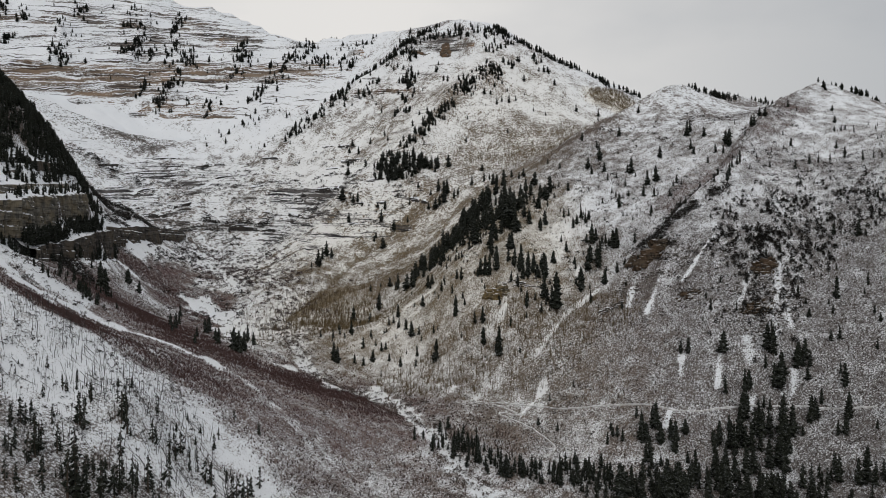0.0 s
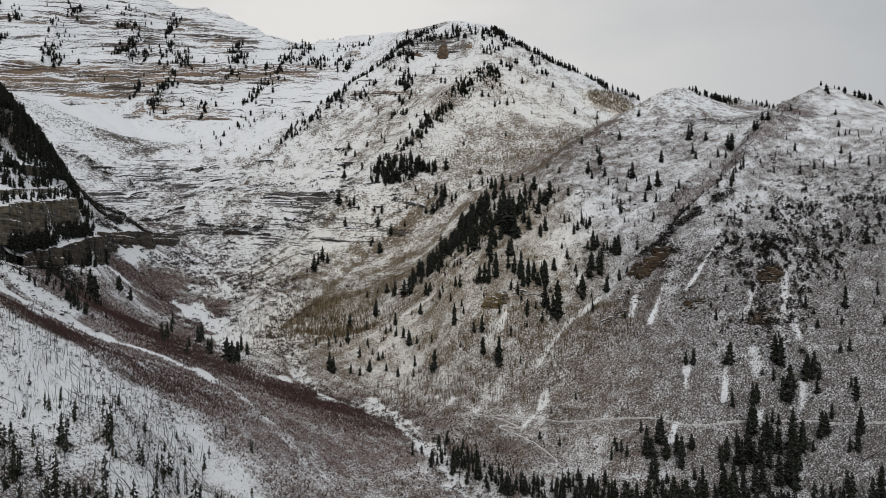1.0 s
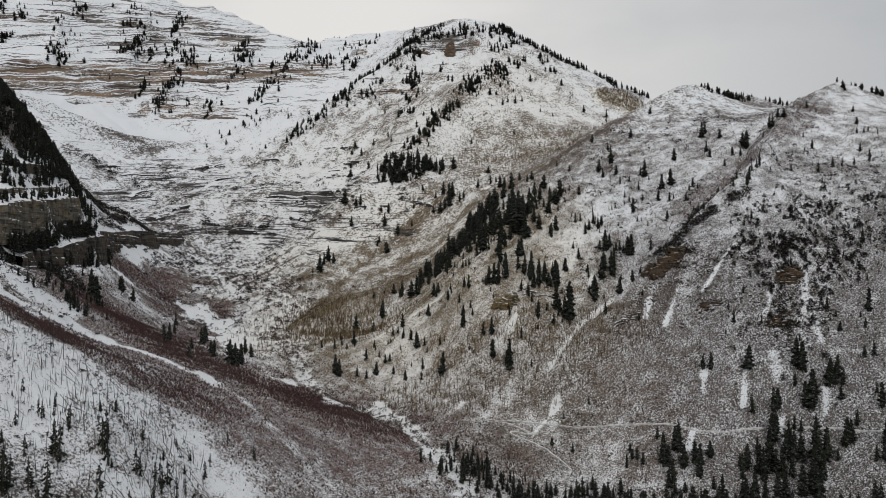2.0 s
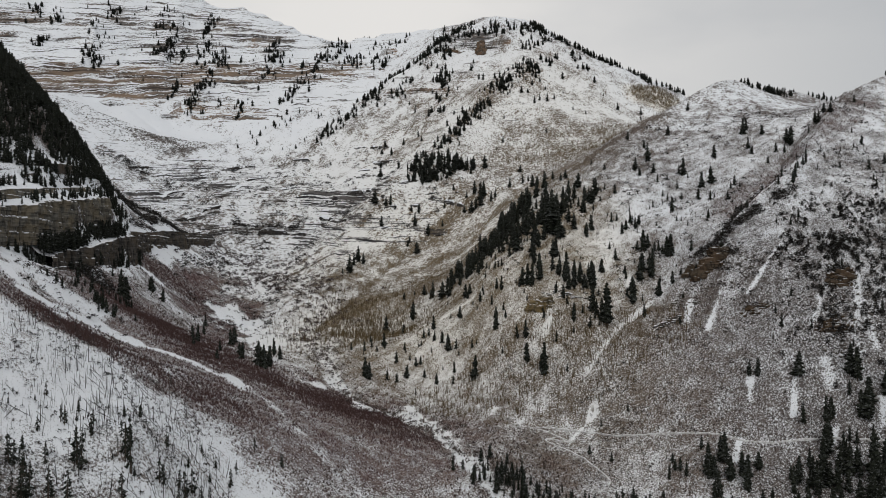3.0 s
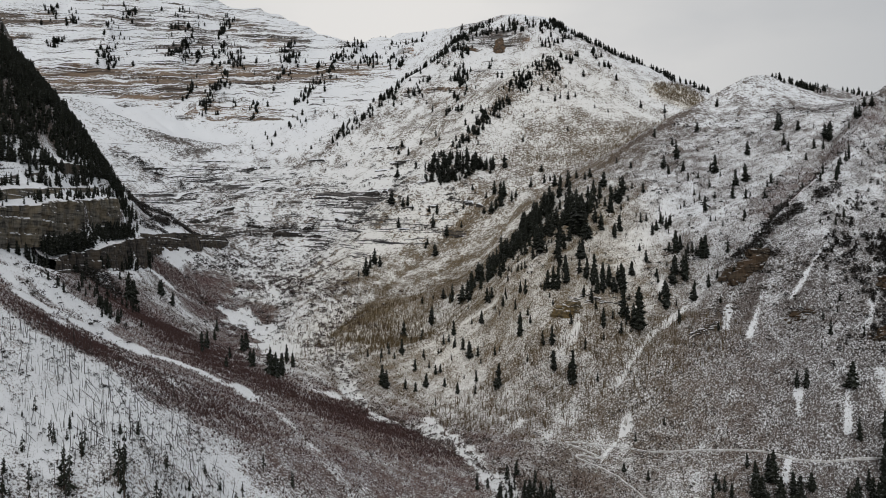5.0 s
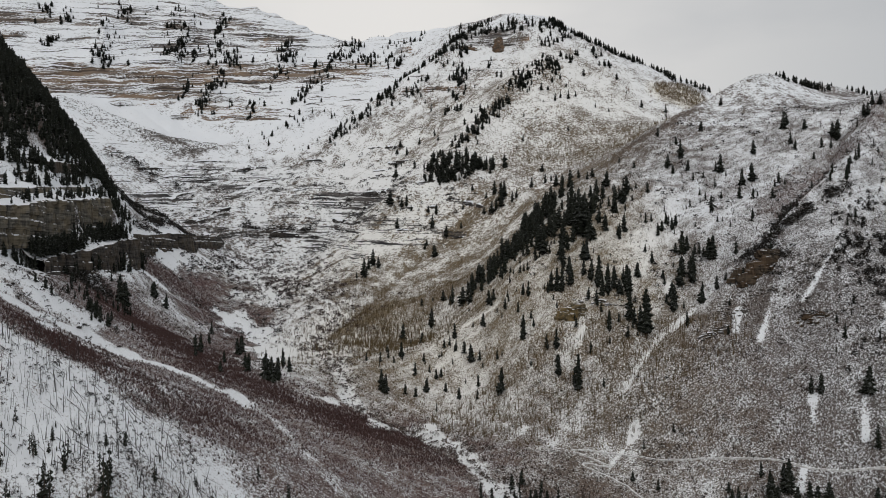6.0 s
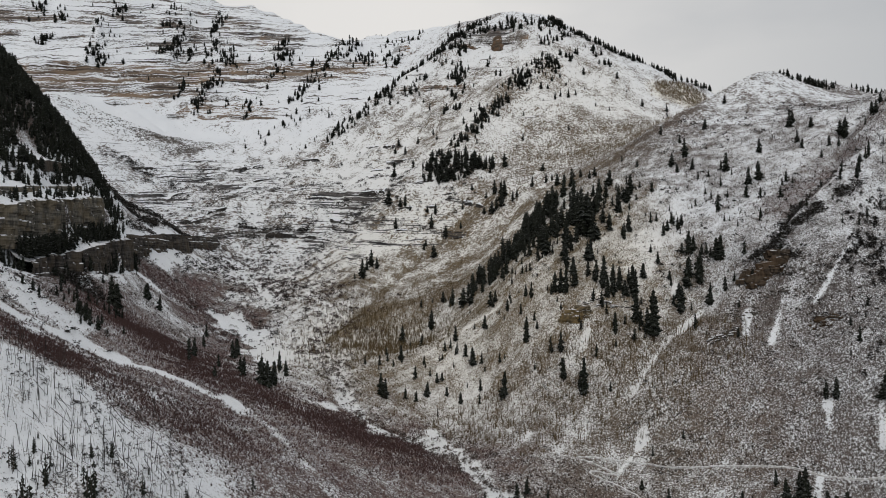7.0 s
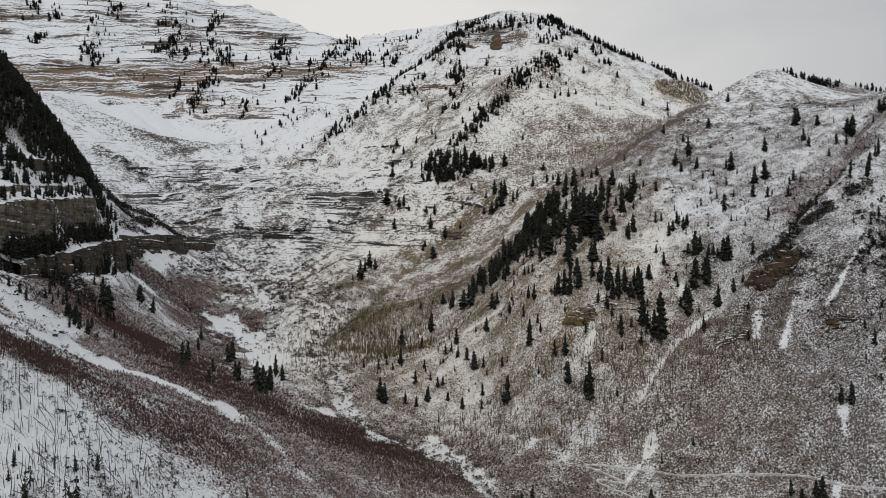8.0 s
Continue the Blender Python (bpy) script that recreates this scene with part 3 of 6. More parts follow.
BROWN_LINES = [([(-317, 882), (-306, 881), (-286, 866), (-272, 834), (-266, 831)], 2, 0.55), ([(-204, 778), (-187, 799), (-165, 817)], 3, 0.4), ([(-141, 645), (-120, 700), (-94, 778), (-66, 827), (-35, 848), (-10, 862)], 3.5, 0.2), ([(-209, 801), (-195, 834), (-166, 850), (-129, 865)], 5, 0.28), ([(-138, 638), (-122, 668), (-97, 702), (-74, 709)], 6, 0.3), ([(-110, 556), (-95, 588), (-80, 614), (-68, 640)], 7, 0.25), ([(348, 708), (287, 647), (260, 643), (219, 608), (187, 578)], 18, 0.30)]
# extra brush; the peak and spur-edge lines also put shade into the cover
HIGH_BRUSH_SHADE_LINES = [([(205, 814), (177, 802), (135, 784), (99, 769), (69, 746)], 3, 0.35),
               ([(120, 666), (87, 622), (57, 590), (35, 580)], 3, 0.22), ([(23, 817), (-9, 810), (-40, 791), (-57, 754)], 11, 0.12), ([(-52, 699), (-100, 683), (-135, 642)], 12, 0.2),
               ([(66, 1257), (14, 1131), (-29, 1051), (-79, 953)], 9, 0.16), ([(-155, 1349), (-202, 1238), (-249, 1180), (-302, 1101)], 7, 0.10),
               ([(-307, 1352), (-350, 1238), (-385, 1163)], 8, 0.14)]
OUTCROPS = [(40, 519, 13, 6), (150, 513, 12, 7), (213, 470, 8, 7), (194, 438, 10, 8), (163, 470, 9, 5), (105, 478, 9, 3)]


def cover_of(x, y, z):
    """Share of brush, of red thicket, of bare rock and of tan aspen, by place."""
    big, mid, small, tiny = fbm(x, y, 160, 3, 51), fbm(x, y, 40, 3, 53), fbm(x, y, 11, 2, 57), fbm(x, y, 4.5, 2, 59)
    wx, wy = x + 3 * fbm(x, y, 14, 2, 71), y + 3 * fbm(x, y, 14, 2, 73)
    high = smooth(780, 1130, y)
    gully = np.abs(fbm(x, y, 90, 3, 11))
    brush = 0.58 - 0.33 * high + (0.14 + 0.1 * high) * big + (0.18 + 0.22 * high) * mid + (0.22 + 0.12 * high) * small + 0.22 * tiny + 0.35 * (gully - 0.2)
    # more brush on slopes that face west, less on those that face east
    lean = (height(x + 6, y) - height(x - 6, y)) / 12
    brush += 0.10 * np.clip(lean, -0.4, 0.45) * smooth(-120, -40, x) * smooth(470, 560, y) * (1 - 0.5 * high)
    # more brush on the lower right face, partly to darken it like lens falloff
    brush += 0.13 * blob(x, y, 190, 400, 170, 100, 0.6) + 0.22 * blob(x, y, 38, 408, 26, 20) - 0.10 * blob(x, y, 250, 505, 76, 50)
    brush -= 0.19 * blob(x, y, 180, 650, 120, 120) + 0.05 * blob(x, y, 90, 560, 60, 40, 0.7)
    brush += 0.05 * blob(x, y, 285, 632, 45, 50, 0.7) - 0.16 * blob(x, y, 385, 630, 95, 95, 0.7) + 0.11 * blob(x, y, -190, 1150, 130, 110, 0.8) + 0.07 * blob(x, y, 90, 450, 90, 50, 0.8)
    valley = along(x, y, [(-262, 840), (-215, 765), (-180, 700), (-150, 640)], 42, 0.5)
    brush -= 0.24 * valley
    flank = blob(x, y, -60, 800, 120, 120, 0.5)
    brush += flank * (0.34 * fbm(0.61 * x - 0.79 * y, 0.16 * (0.79 * x + 0.61 * y), 11, 3, 151) - 0.03)
    front = blob(x, y, 70, 600, 130, 110, 0.6)
    brush += front * 0.26 * fbm(0.93 * x - 0.37 * y, 0.18 * (0.37 * x + 0.93 * y), 10, 3, 153)
    brush -= 0.10 * blob(x, y, 20, 480, 60, 50, 0.7) + 0.10 * blob(x, y, -90, 640, 45, 50, 0.7)
    face = blob(x, y, 170, 420, 150, 110, 0.6)
    across, down = 0.86 * x - 0.51 * y, 0.51 * x + 0.86 * y
    brush += face * (0.30 * fbm(across, 0.16 * down, 9, 3, 143) + 0.20 * fbm(across, 0.3 * down, 26, 2, 147) - 0.04) + 0.08 * blob(x, y, 180, 405, 30, 20, 0.8) + 0.14 * blob(x, y, 200, 385, 70, 55, 0.7)
    brush += 0.05 * blob(x, y, 260, 540, 60, 40, 0.6) + 0.10 * blob(x, y, 215, 490, 40, 30, 0.6)
    brush += 0.1 * blob(x, y, 90, 960, 170, 130, 0.9) + 0.3 * blob(x, y, 290, 1229, 40, 30)
    # a browner strip along the middle fold, shade put in as brush
    brush += 0.04 * blob(x, y, 20, 1180, 220, 150, 0.8) + 0.06 * blob(x, y, 110, 1110, 150, 150, 0.8) + 0.16 * along(x, y, [(90, 1212), (43, 1160), (14, 1112), (-28, 1030)], 14, 0.8)
    brush -= 0.16 * blob(x, y, 265, 845, 70, 45, 0.7)
    brush += 0.03 * blob(x, y, -110, 1110, 130, 150, 0.8) + 0.14 * blob(x, y, 190, 1230, 120, 90, 0.8) - 0.12 * blob(x, y, -320, 1000, 240, 150, 0.8) + 0.08 * blob(x, y, -430, 990, 100, 90, 0.8) - 0.06 * blob(x, y, -170, 900, 120, 90, 0.8) + 0.12 * blob(x, y, -260, 1170, 150, 80, 0.8)
    brush -= 0.06 * blob(x, y, -70, 800, 100, 80, 0.9) + 0.12 * blob(x, y, 230, 800, 60, 60, 0.9) + 0.16 * blob(x, y, -110, 560, 80, 60, 0.8) + 0.05 * blob(x, y, 78, 585, 40, 30, 0.8) + 0.14 * blob(x, y, 291, 817, 50, 30, 0.9)
    for line, width, amount in BROWN_LINES + HIGH_BRUSH_SHADE_LINES:
        brush += amount * (1 - smooth(0.2, 1.6, off_line(wx, wy, line) / width))
    near = along(wx, wy, [(-215, 300), (-160, 300), (-120, 300), (-90, 295)], 40, 0.35) * smooth(375, 335, y)
    brush = brush * (1 - near) + near * (0.18 + 0.17 * smooth(-150, -95, x) + 0.35 * mid + 0.4 * small + 0.2 * tiny)
    brush += 0.12 * blob(x, y, -125, 222, 40, 30)
    brush += 0.2 * blob(x, y, -517, 1190, 60, 45) - 0.4 * blob(x, y, -640, 1250, 130, 60)
    brush += 0.3 * smooth(225, 245, z) * smooth(-300, -325, x) * smooth(470, 520, y) * smooth(760, 700, y)
    brush -= 0.35 * smooth(-285, -300, x) * smooth(430, 460, y) * smooth(680, 640, y) * smooth(235, 220, z)
    brush -= 0.18 * along(x, y, [(-352, 700), (-345, 770), (-325, 830)], 14, 0.7)
    red = np.maximum.reduce([0.9 * along(wx, wy, THICKET_MAIN, 30, 0.95), 0.6 * along(wx, wy, THICKET_UP, 20, 0.95), 0.55 * along(wx, wy, THICKET_LOW, 25, 0.95), 0.42 * blob(x, y, -100, 405, 120, 80, 0.6)])
    slope = along(wx, wy, [(-262, 520), (-200, 450), (-130, 425), (-40, 395)], 42, 0.6)
    red = np.maximum.reduce([red, 0.58 * slope, 0.42 * along(wx, wy, [(355, 700), (296, 644), (266, 634), (223, 602), (189, 576)], 17, 0.9), 0.6 * blob(x, y, -245, 660, 40, 95, 0.5) * (0.7 + 1.6 * mid), 0.7 * along(wx, wy, [(-250, 640), (-215, 600), (-190, 560)], 24, 0.8) * (0.8 + mid)])
    red = np.clip(red * (0.9 + 0.7 * mid + 0.5 * small), 0, 1)
    brush = np.maximum(brush, 0.57 * smooth(0.03, 0.35, red) + 0.33 * red)
    brush = np.where((red < 0.1) & (y < 480), np.minimum(brush, 0.70), brush)
    # the broad spur blobs spread a warm cast, not aspens alone
    aspen = np.maximum.reduce([0.6 * blob(x, y, 90, 960, 170, 130, 0.9) * smooth(845, 905, y), blob(x, y, 290, 1229, 50, 40), blob(x, y, -100, 640, 70, 90, 0.9), 0.9 * blob(x, y, 30, 570, 170, 170, 0.6) * smooth(150, 70, x) * (0.45 + 0.55 * smooth(450, 560, y)), 0.75 * blob(x, y, -70, 800, 170, 130, 0.7), 0.5 * blob(x, y, 0, 810, 150, 110, 0.8) * smooth(130, 60, x), 0.5 * blob(x, y, -20, 1060, 260, 220, 0.8), 0.55 * blob(x, y, 110, 1120, 170, 190, 0.7)])
    for line, width, amount in SNOW_LINES:
        ragged = width * np.maximum(0.25, 1 + 1.7 * small + 0.7 * mid)
        on = amount * (1 - smooth(0.35, 1.5, off_line(wx if width > 3 else x + small, wy if width > 3 else y + small, line) / ragged))
        on = on * (0.75 + 0.8 * small)
        if line is STREAK or line is STREAK_END:
            on = on * (0.4 + 0.6 * smooth(-0.28, 0.06, fbm(x, y, 7, 3, 77)))
        on = np.clip(on, 0, 1)
        brush, red = brush * (1 - on), red * (1 - on)
    brush *= 1 - 0.75 * smooth(0.05, 0.2, strata_of(x, y, z)[0])
    wall, beds, cliff = layered(x, y, z)
    rock = np.clip(np.maximum.reduce([wall * (0.75 + 0.5 * big + 0.4 * mid), beds * (0.66 + 0.5 * mid + 0.4 * big), 0.5 * cliff]) * 1.25, 0, 1.2)
    band = smooth(415, 430, z + 14 * mid) * smooth(500, 478, z + 14 * mid) * smooth(-380, -520, x) * smooth(1150, 1220, y) * smooth(1480, 1420, y)
    band = np.maximum(band, 0.7 * smooth(560, 568, z + 8 * mid) * smooth(600, 588, z + 8 * mid) * smooth(-420, -520, x) * (mid > -0.1))
    rock = np.maximum(rock, band * (1.1 + 0.5 * mid))
    rock = np.maximum(rock, 1.6 * blob(x, y, -2, 1345, 26, 16))
    rock = np.maximum(rock, 2.2 * along(wx, wy, [(-548, 820), (-590, 838), (-660, 865)], 34, 0.4) * (0.85 + 0.4 * small))
    rock = np.maximum(rock, 1.7 * ledge_steps(x, y)[1])
    for cx, cy, rx, ry in OUTCROPS:
        rock = np.maximum(rock, 1.15 * blob(wx, wy, cx, cy, 0.75 * rx, 0.75 * ry, 0.4) * (0.75 + 0.5 * small))
    return np.clip(brush, 0, 1), np.clip(red, 0, 1), np.clip(rock, 0, 2), np.clip(aspen, 0, 1)


def strata_of(x, y, z):
    """How much bare bedded rock shows: on the far wall, in the bowl and on the peak, and how warm its colour is."""
    b = z - 0.235 * (y - 1300) + 5 * fbm(x, y, 60, 2, 131)
    foot = np.interp(x, [-800, -700, -640, -560, -520, -420, -300, -150], [444, 438, 425, 423, 386, 380, 405, 440])
    zone = smooth(foot - 3, foot + 5, b) * smooth(1120, 1170, y) * smooth(-130, -230, x)
    dense = np.interp(x, [-800, -450, -330, -200], [1.0, 1.0, 0.75, 0.4])
    patch = smooth(-0.25, 0.3, fbm(x, 2.2 * b, 75, 3, 133))
    spot = smooth(-0.05, 0.3, fbm(x, 1.6 * b, 46, 3, 137))
    band1 = smooth(456, 461, b) * smooth(498, 492, b)
    band2 = smooth(419, 425, b) * smooth(462, 457, b) * smooth(-500, -560, x)
    band3 = smooth(529, 533, b) * smooth(561, 552, b)
    band4 = smooth(383, 390, b) * smooth(424, 415, b) * smooth(-570, -530, x) * smooth(-370, -410, x)
    band5 = smooth(566, 571, b) * smooth(606, 594, b)
    wall = 0.30 + 0.26 * patch + band1 * (0.46 + 0.3 * patch) + band2 * (0.6 + 0.2 * spot) + band3 * (0.12 + 0.5 * spot) + band4 * (0.35 + 0.4 * patch) + 0.5 * band5 * spot
    warm = band1 * (0.6 + 0.4 * spot) + band2 * (0.35 + 0.6 * spot) + band3 * spot * smooth(0.0, 0.3, fbm(x, b, 40, 2, 139)) + band4 + 0.3 * band5 * spot
    broken = smooth(-0.2, 0.3, fbm(x, 2.5 * z, 90, 3, 141))
    crown = smooth(535, 541, z) * smooth(572, 563, z) * smooth(-100, -70, x) * smooth(45, 10, x) * smooth(1260, 1300, y)
    line = smooth(448, 452, z) * smooth(468, 463, z) * smooth(-190, -140, x) * smooth(40, 0, x) * smooth(1180, 1215, y)
    bowl = np.maximum.reduce([1.0 * blob(x, y, -210, 960, 230, 170, 0.6) * (0.25 + 0.75 * broken), 1.15 * blob(x, y, -430, 1030, 190, 120, 0.6) * (0.5 + 0.5 * broken),
                              0.45 * blob(x, y, -40, 1150, 240, 170, 0.7) * broken, 1.25 * along(x, y, [(-228, 988), (-180, 955), (-137, 920)], 20, 0.6), 1.15 * crown, 0.9 * line])
    return np.clip(zone * dense * wall, 0, 1), np.clip(bowl * (1 - zone), 0, 1.2), np.clip(warm * zone + 0.8 * crown, 0, 1)


def build_ground():
    side = np.radians(np.r_[np.linspace(-180, -48, 60, endpoint=False), np.linspace(-48, 48, 760, endpoint=False), np.linspace(48, 180, 61)])[:-1]
    dist = np.r_[np.geomspace(8, 150, 40, endpoint=False), np.geomspace(150, 1900, 640, endpoint=False), np.geomspace(1900, 4600, 30)]
    a, r = np.meshgrid(side, dist)
    x, y = (-8 + r * np.sin(a)).ravel(), (30 + r * np.cos(a)).ravel()
    z = height(x, y)
    cols, rows = len(side), len(dist)
    i = np.arange(rows * cols).reshape(rows, cols)
    j = np.roll(i, -1, axis=1)
    quads = np.stack([i[:-1], j[:-1], j[1:], i[1:]], axis=-1).reshape(-1, 4)
    inner = i[0][::-1]
    mesh = bpy.data.meshes.new("ground")
    mesh.vertices.add(len(x))
    mesh.vertices.foreach_set("co", np.c_[x, y, z].ravel())
    loops = np.r_[quads.ravel(), inner]
    mesh.loops.add(len(loops))
    mesh.loops.foreach_set("vertex_index", loops.astype(np.int32))
    mesh.polygons.add(len(quads) + 1)
    mesh.polygons.foreach_set("loop_start", np.r_[np.arange(len(quads)) * 4, len(quads) * 4].astype(np.int32))
    mesh.update(calc_edges=True)
    brush, thicket, rock, aspen = cover_of(x, y, z)
    layer = mesh.color_attributes.new("cover", "FLOAT_COLOR", "POINT")
    layer.data.foreach_set("color", np.c_[brush, thicket, rock, aspen].ravel())
    layer = mesh.color_attributes.new("strata", "FLOAT_COLOR", "POINT")
    layer.data.foreach_set("color", np.c_[np.array(strata_of(x, y, z)).T, np.ones(len(x))].ravel())
    mesh.materials.append(GROUND)
    return tagged(new("ground", mesh), "snow-dusted rocky mountain ground with brush and ledges", "ground", kind="structure")


build_ground()


def path(name, line, width, label):
    """A trodden path, draped over the ground."""
    line = np.array(line, float)
    u = np.r_[0, np.cumsum(np.hypot(*np.diff(line, axis=0).T))]
    s = np.arange(0, u[-1], 1.0)
    x, y = np.interp(s, u, line[:, 0]), np.interp(s, u, line[:, 1])
    x, y = np.convolve(np.pad(x, 4, "edge"), np.ones(9) / 9, "valid"), np.convolve(np.pad(y, 4, "edge"), np.ones(9) / 9, "valid")
    dx, dy = np.gradient(x), np.gradient(y)
    n = np.hypot(dx, dy)
    half = 0.5 * width * (1 + 0.5 * fbm(s, 0 * s, 5, 2, 5))
    ax, ay, bx, by = x - dy / n * half, y + dx / n * half, x + dy / n * half, y - dx / n * half
    za, zb = height(ax, ay), height(bx, by)
    top = np.maximum(np.maximum(za, zb), height(x, y)) + 0.2
    rows = [np.c_[ax, ay, za - 0.8], np.c_[ax, ay, top], np.c_[bx, by, top], np.c_[bx, by, zb - 0.8]]
    v = np.stack(rows, 1).reshape(-1, 3).tolist()
    f = [(4 * i + k, 4 * i + k + 1, 4 * i + k + 5, 4 * i + k + 4) for i in range(len(s) - 1) for k in range(3)]
    mesh = bpy.data.meshes.new(name)
    mesh.from_pydata(v, [], f)
    mesh.materials.append(SNOW)
    return tagged(new(name, mesh), label, "path", kind="structure")


path("trail", TRAIL, 0.9, "narrow snowy footpath along the hillside")
path("track", TRACK, 0.9, "narrow snowy zigzag track down to the creek")


# ---- cliffs and outcrops: beds of rock that stand out of the slope ----
def rock_material(name, dark, light, warm, amount, hold=0.66):
    m, n, l, b = material(name, 0.9)
    pos = n.new("ShaderNodeNewGeometry")
    place = pos.outputs["Position"]
    bed = noise_of(n, l, scaled(n, l, place, (0.05, 0.05, 0.9)), 1.0, 5.0, 0.7)
    crack = noise_of(n, l, scaled(n, l, place, (1.2, 1.2, 0.18)), 1.0, 4.0, 0.7)
    blot = noise_of(n, l, place, 0.12, 4.0)
    tone = maths(n, l, "ADD", maths(n, l, "MULTIPLY", bed, 0.62), maths(n, l, "MULTIPLY", crack, 0.38))
    col = blend(n, l, ramp01(n, l, tone, 0.38, 0.60), dark, light)
    streak = noise_of(n, l, scaled(n, l, place, (0.35, 0.35, 0.02)), 1.0, 3.0, 0.6)
    col = blend(n, l, maths(n, l, "MULTIPLY", ramp01(n, l, streak, 0.50, 0.66), 0.6), col, dark)
    seam = ramp01(n, l, noise_of(n, l, scaled(n, l, place, (0.03, 0.03, 1.3)), 1.0, 3.0, 0.6), 0.60, 0.66)
    col = blend(n, l, maths(n, l, "MULTIPLY", seam, 0.8), col, dark)
    col = blend(n, l, maths(n, l, "MULTIPLY", ramp01(n, l, blot, 0.42, 0.62), amount), col, warm)
    sep = n.new("ShaderNodeSeparateXYZ")
    l.new(pos.outputs["True Normal"], sep.inputs[0])
    lie = maths(n, l, "ADD", sep.outputs[2], maths(n, l, "MULTIPLY", maths(n, l, "SUBTRACT", crack, 0.5), 0.6))
    col = blend(n, l, ramp01(n, l, lie, hold - 0.08, hold + 0.04), col, (0.76, 0.77, 0.80))
    l.new(col, b.inputs["Base Color"])
    bump = node(n, "ShaderNodeBump", Strength=0.8, Distance=0.5)
    l.new(tone, bump.inputs["Height"])
    l.new(bump.outputs[0], b.inputs["Normal"])
    return m


LIMESTONE = rock_material("grey_limestone", (0.038, 0.036, 0.033), (0.205, 0.192, 0.165), (0.165, 0.134, 0.088), 0.6, 0.80)
BROWN_ROCK = rock_material("brown_rock", (0.020, 0.016, 0.013), (0.10, 0.078, 0.058), (0.115, 0.074, 0.045), 0.5, 0.98)
# the grey limestone again, darkened: its shade is put into the colour
SHADED_LIMESTONE = rock_material("shaded_limestone", (0.020, 0.019, 0.019), (0.115, 0.105, 0.096), (0.105, 0.083, 0.060), 0.5, 0.80)
LEDGE_ROCK = rock_material("dark_ledge_rock", (0.012, 0.012, 0.013), (0.075, 0.070, 0.067), (0.065, 0.054, 0.044), 0.4, 0.72)
OCHRE_ROCK = rock_material("ochre_rock", (0.04, 0.033, 0.022), (0.20, 0.165, 0.11), (0.21, 0.145, 0.06), 0.7, 0.95)
RED_ROCK = rock_material("reddish_rock", (0.045, 0.034, 0.027), (0.20, 0.155, 0.115), (0.21, 0.13, 0.08), 0.6, 0.9)


def cliff(name, line, seed, mat, label, rough=1.0, step=0.8, rows=34, shelf=True, group=""):
    """A rock face along a line of (x, y, foot, top): stepped beds, cracks, a snowy lip that runs back into the hill."""
    line = np.array(line, float)
    u = np.r_[0, np.cumsum(np.hypot(*np.diff(line[:, :2], axis=0).T))]
    end = min(14, 0.3 * u[-1])
    s = np.arange(0, u[-1], step)
    x, y, lo, hi = [np.interp(s, u, line[:, k]) for k in range(4)]
    wide = np.ones(15) / 15
    x, y = np.convolve(np.pad(x, 7, "edge"), wide, "valid"), np.convolve(np.pad(y, 7, "edge"), wide, "valid")
    hi = hi + 2.5 * min(rough, 1.0) * fbm(s, 0 * s, 30, 3, seed) * smooth(0, 8, s) * smooth(0, 8, s[-1] - s)
    hi = lo + (hi - lo) * smooth(-2, end, s + 3 * fbm(s, 0 * s, 6, 2, seed)) * smooth(-2, end, s[-1] - s + 3 * fbm(s, 0 * s, 6, 2, seed + 1))
    if group:
        hi = lo + (hi - lo) * smooth(-0.2, 0.12, fbm(s, 0 * s, 9, 3, seed + 2)) - 0.8 * smooth(0.0, -0.25, fbm(s, 0 * s, 9, 3, seed + 2))
    dx, dy = np.gradient(x), np.gradient(y)
    n = np.hypot(dx, dy)
    ox, oy = dy / n, -dx / n
    v = np.zeros((rows + 5, len(s), 3))
    for k in range(rows):
        f = k / (rows - 1)
        z = lo - 6 * rough + (hi - lo + 6 * rough) * f
        bed = np.floor(z / 3.1 + 0.6 * fbm(s, 0 * s, 60, 2, seed + 3))
        out = 1.6 * (1 - f) + 2.2 * (lattice(bed, 0 * bed, seed) - 0.5) * smooth(-0.2, 0.3, fbm(s, 5 * bed, 30, 2, seed + 5)) + rough * (3.4 * fbm(s, 0.22 * z, 8, 4, seed + 7) + 4 * fbm(s, 0 * s, 26, 2, seed + 9))
        out = out - rough * 2.2 * smooth(0.10, 0.0, np.abs(fbm(s, 0.08 * z, 7, 3, seed + 11))) + 1.2 * rough * (lattice(np.floor(s / 3.3 + 0.3 * fbm(s, z, 6, 2, seed)), bed, seed + 13) - 0.5)
        v[k] = np.c_[x + ox * out, y + oy * out, z]
    deep = 1.0 if rough > 0.8 else 0.4
    for k, (back, up) in enumerate(((2.0, 0.8), (6.0, 2.6), (13.0, 5.4), (24.0, 9.0), (34.0, -9.0))):
        back, up = deep * back, deep * up
        bx, by = x - ox * back, y - oy * back
        base = height(bx, by)
        lip = (np.maximum(base + 0.4, hi + up) if k < 4 else base - 3) if shelf else np.minimum(hi + up, np.maximum(base + 0.5, hi - 3))
        v[rows + k] = np.c_[bx, by, lip + 0.5 * fbm(bx, by, 5, 2, seed)]
    count = len(v)
    i = np.arange(count * len(s)).reshape(count, len(s))
    f = np.stack([i[:-1, :-1], i[:-1, 1:], i[1:, 1:], i[1:, :-1]], -1).reshape(-1, 4)
    mesh = bpy.data.meshes.new(name)
    mesh.from_pydata(v.reshape(-1, 3).tolist(), [], f.tolist())
    mesh.materials.append(mat)
    mesh.materials.append(GROUND)
    level = np.arange(count - 1)
    snowy = np.repeat(level >= count - 5, len(s) - 1).astype(np.int32)
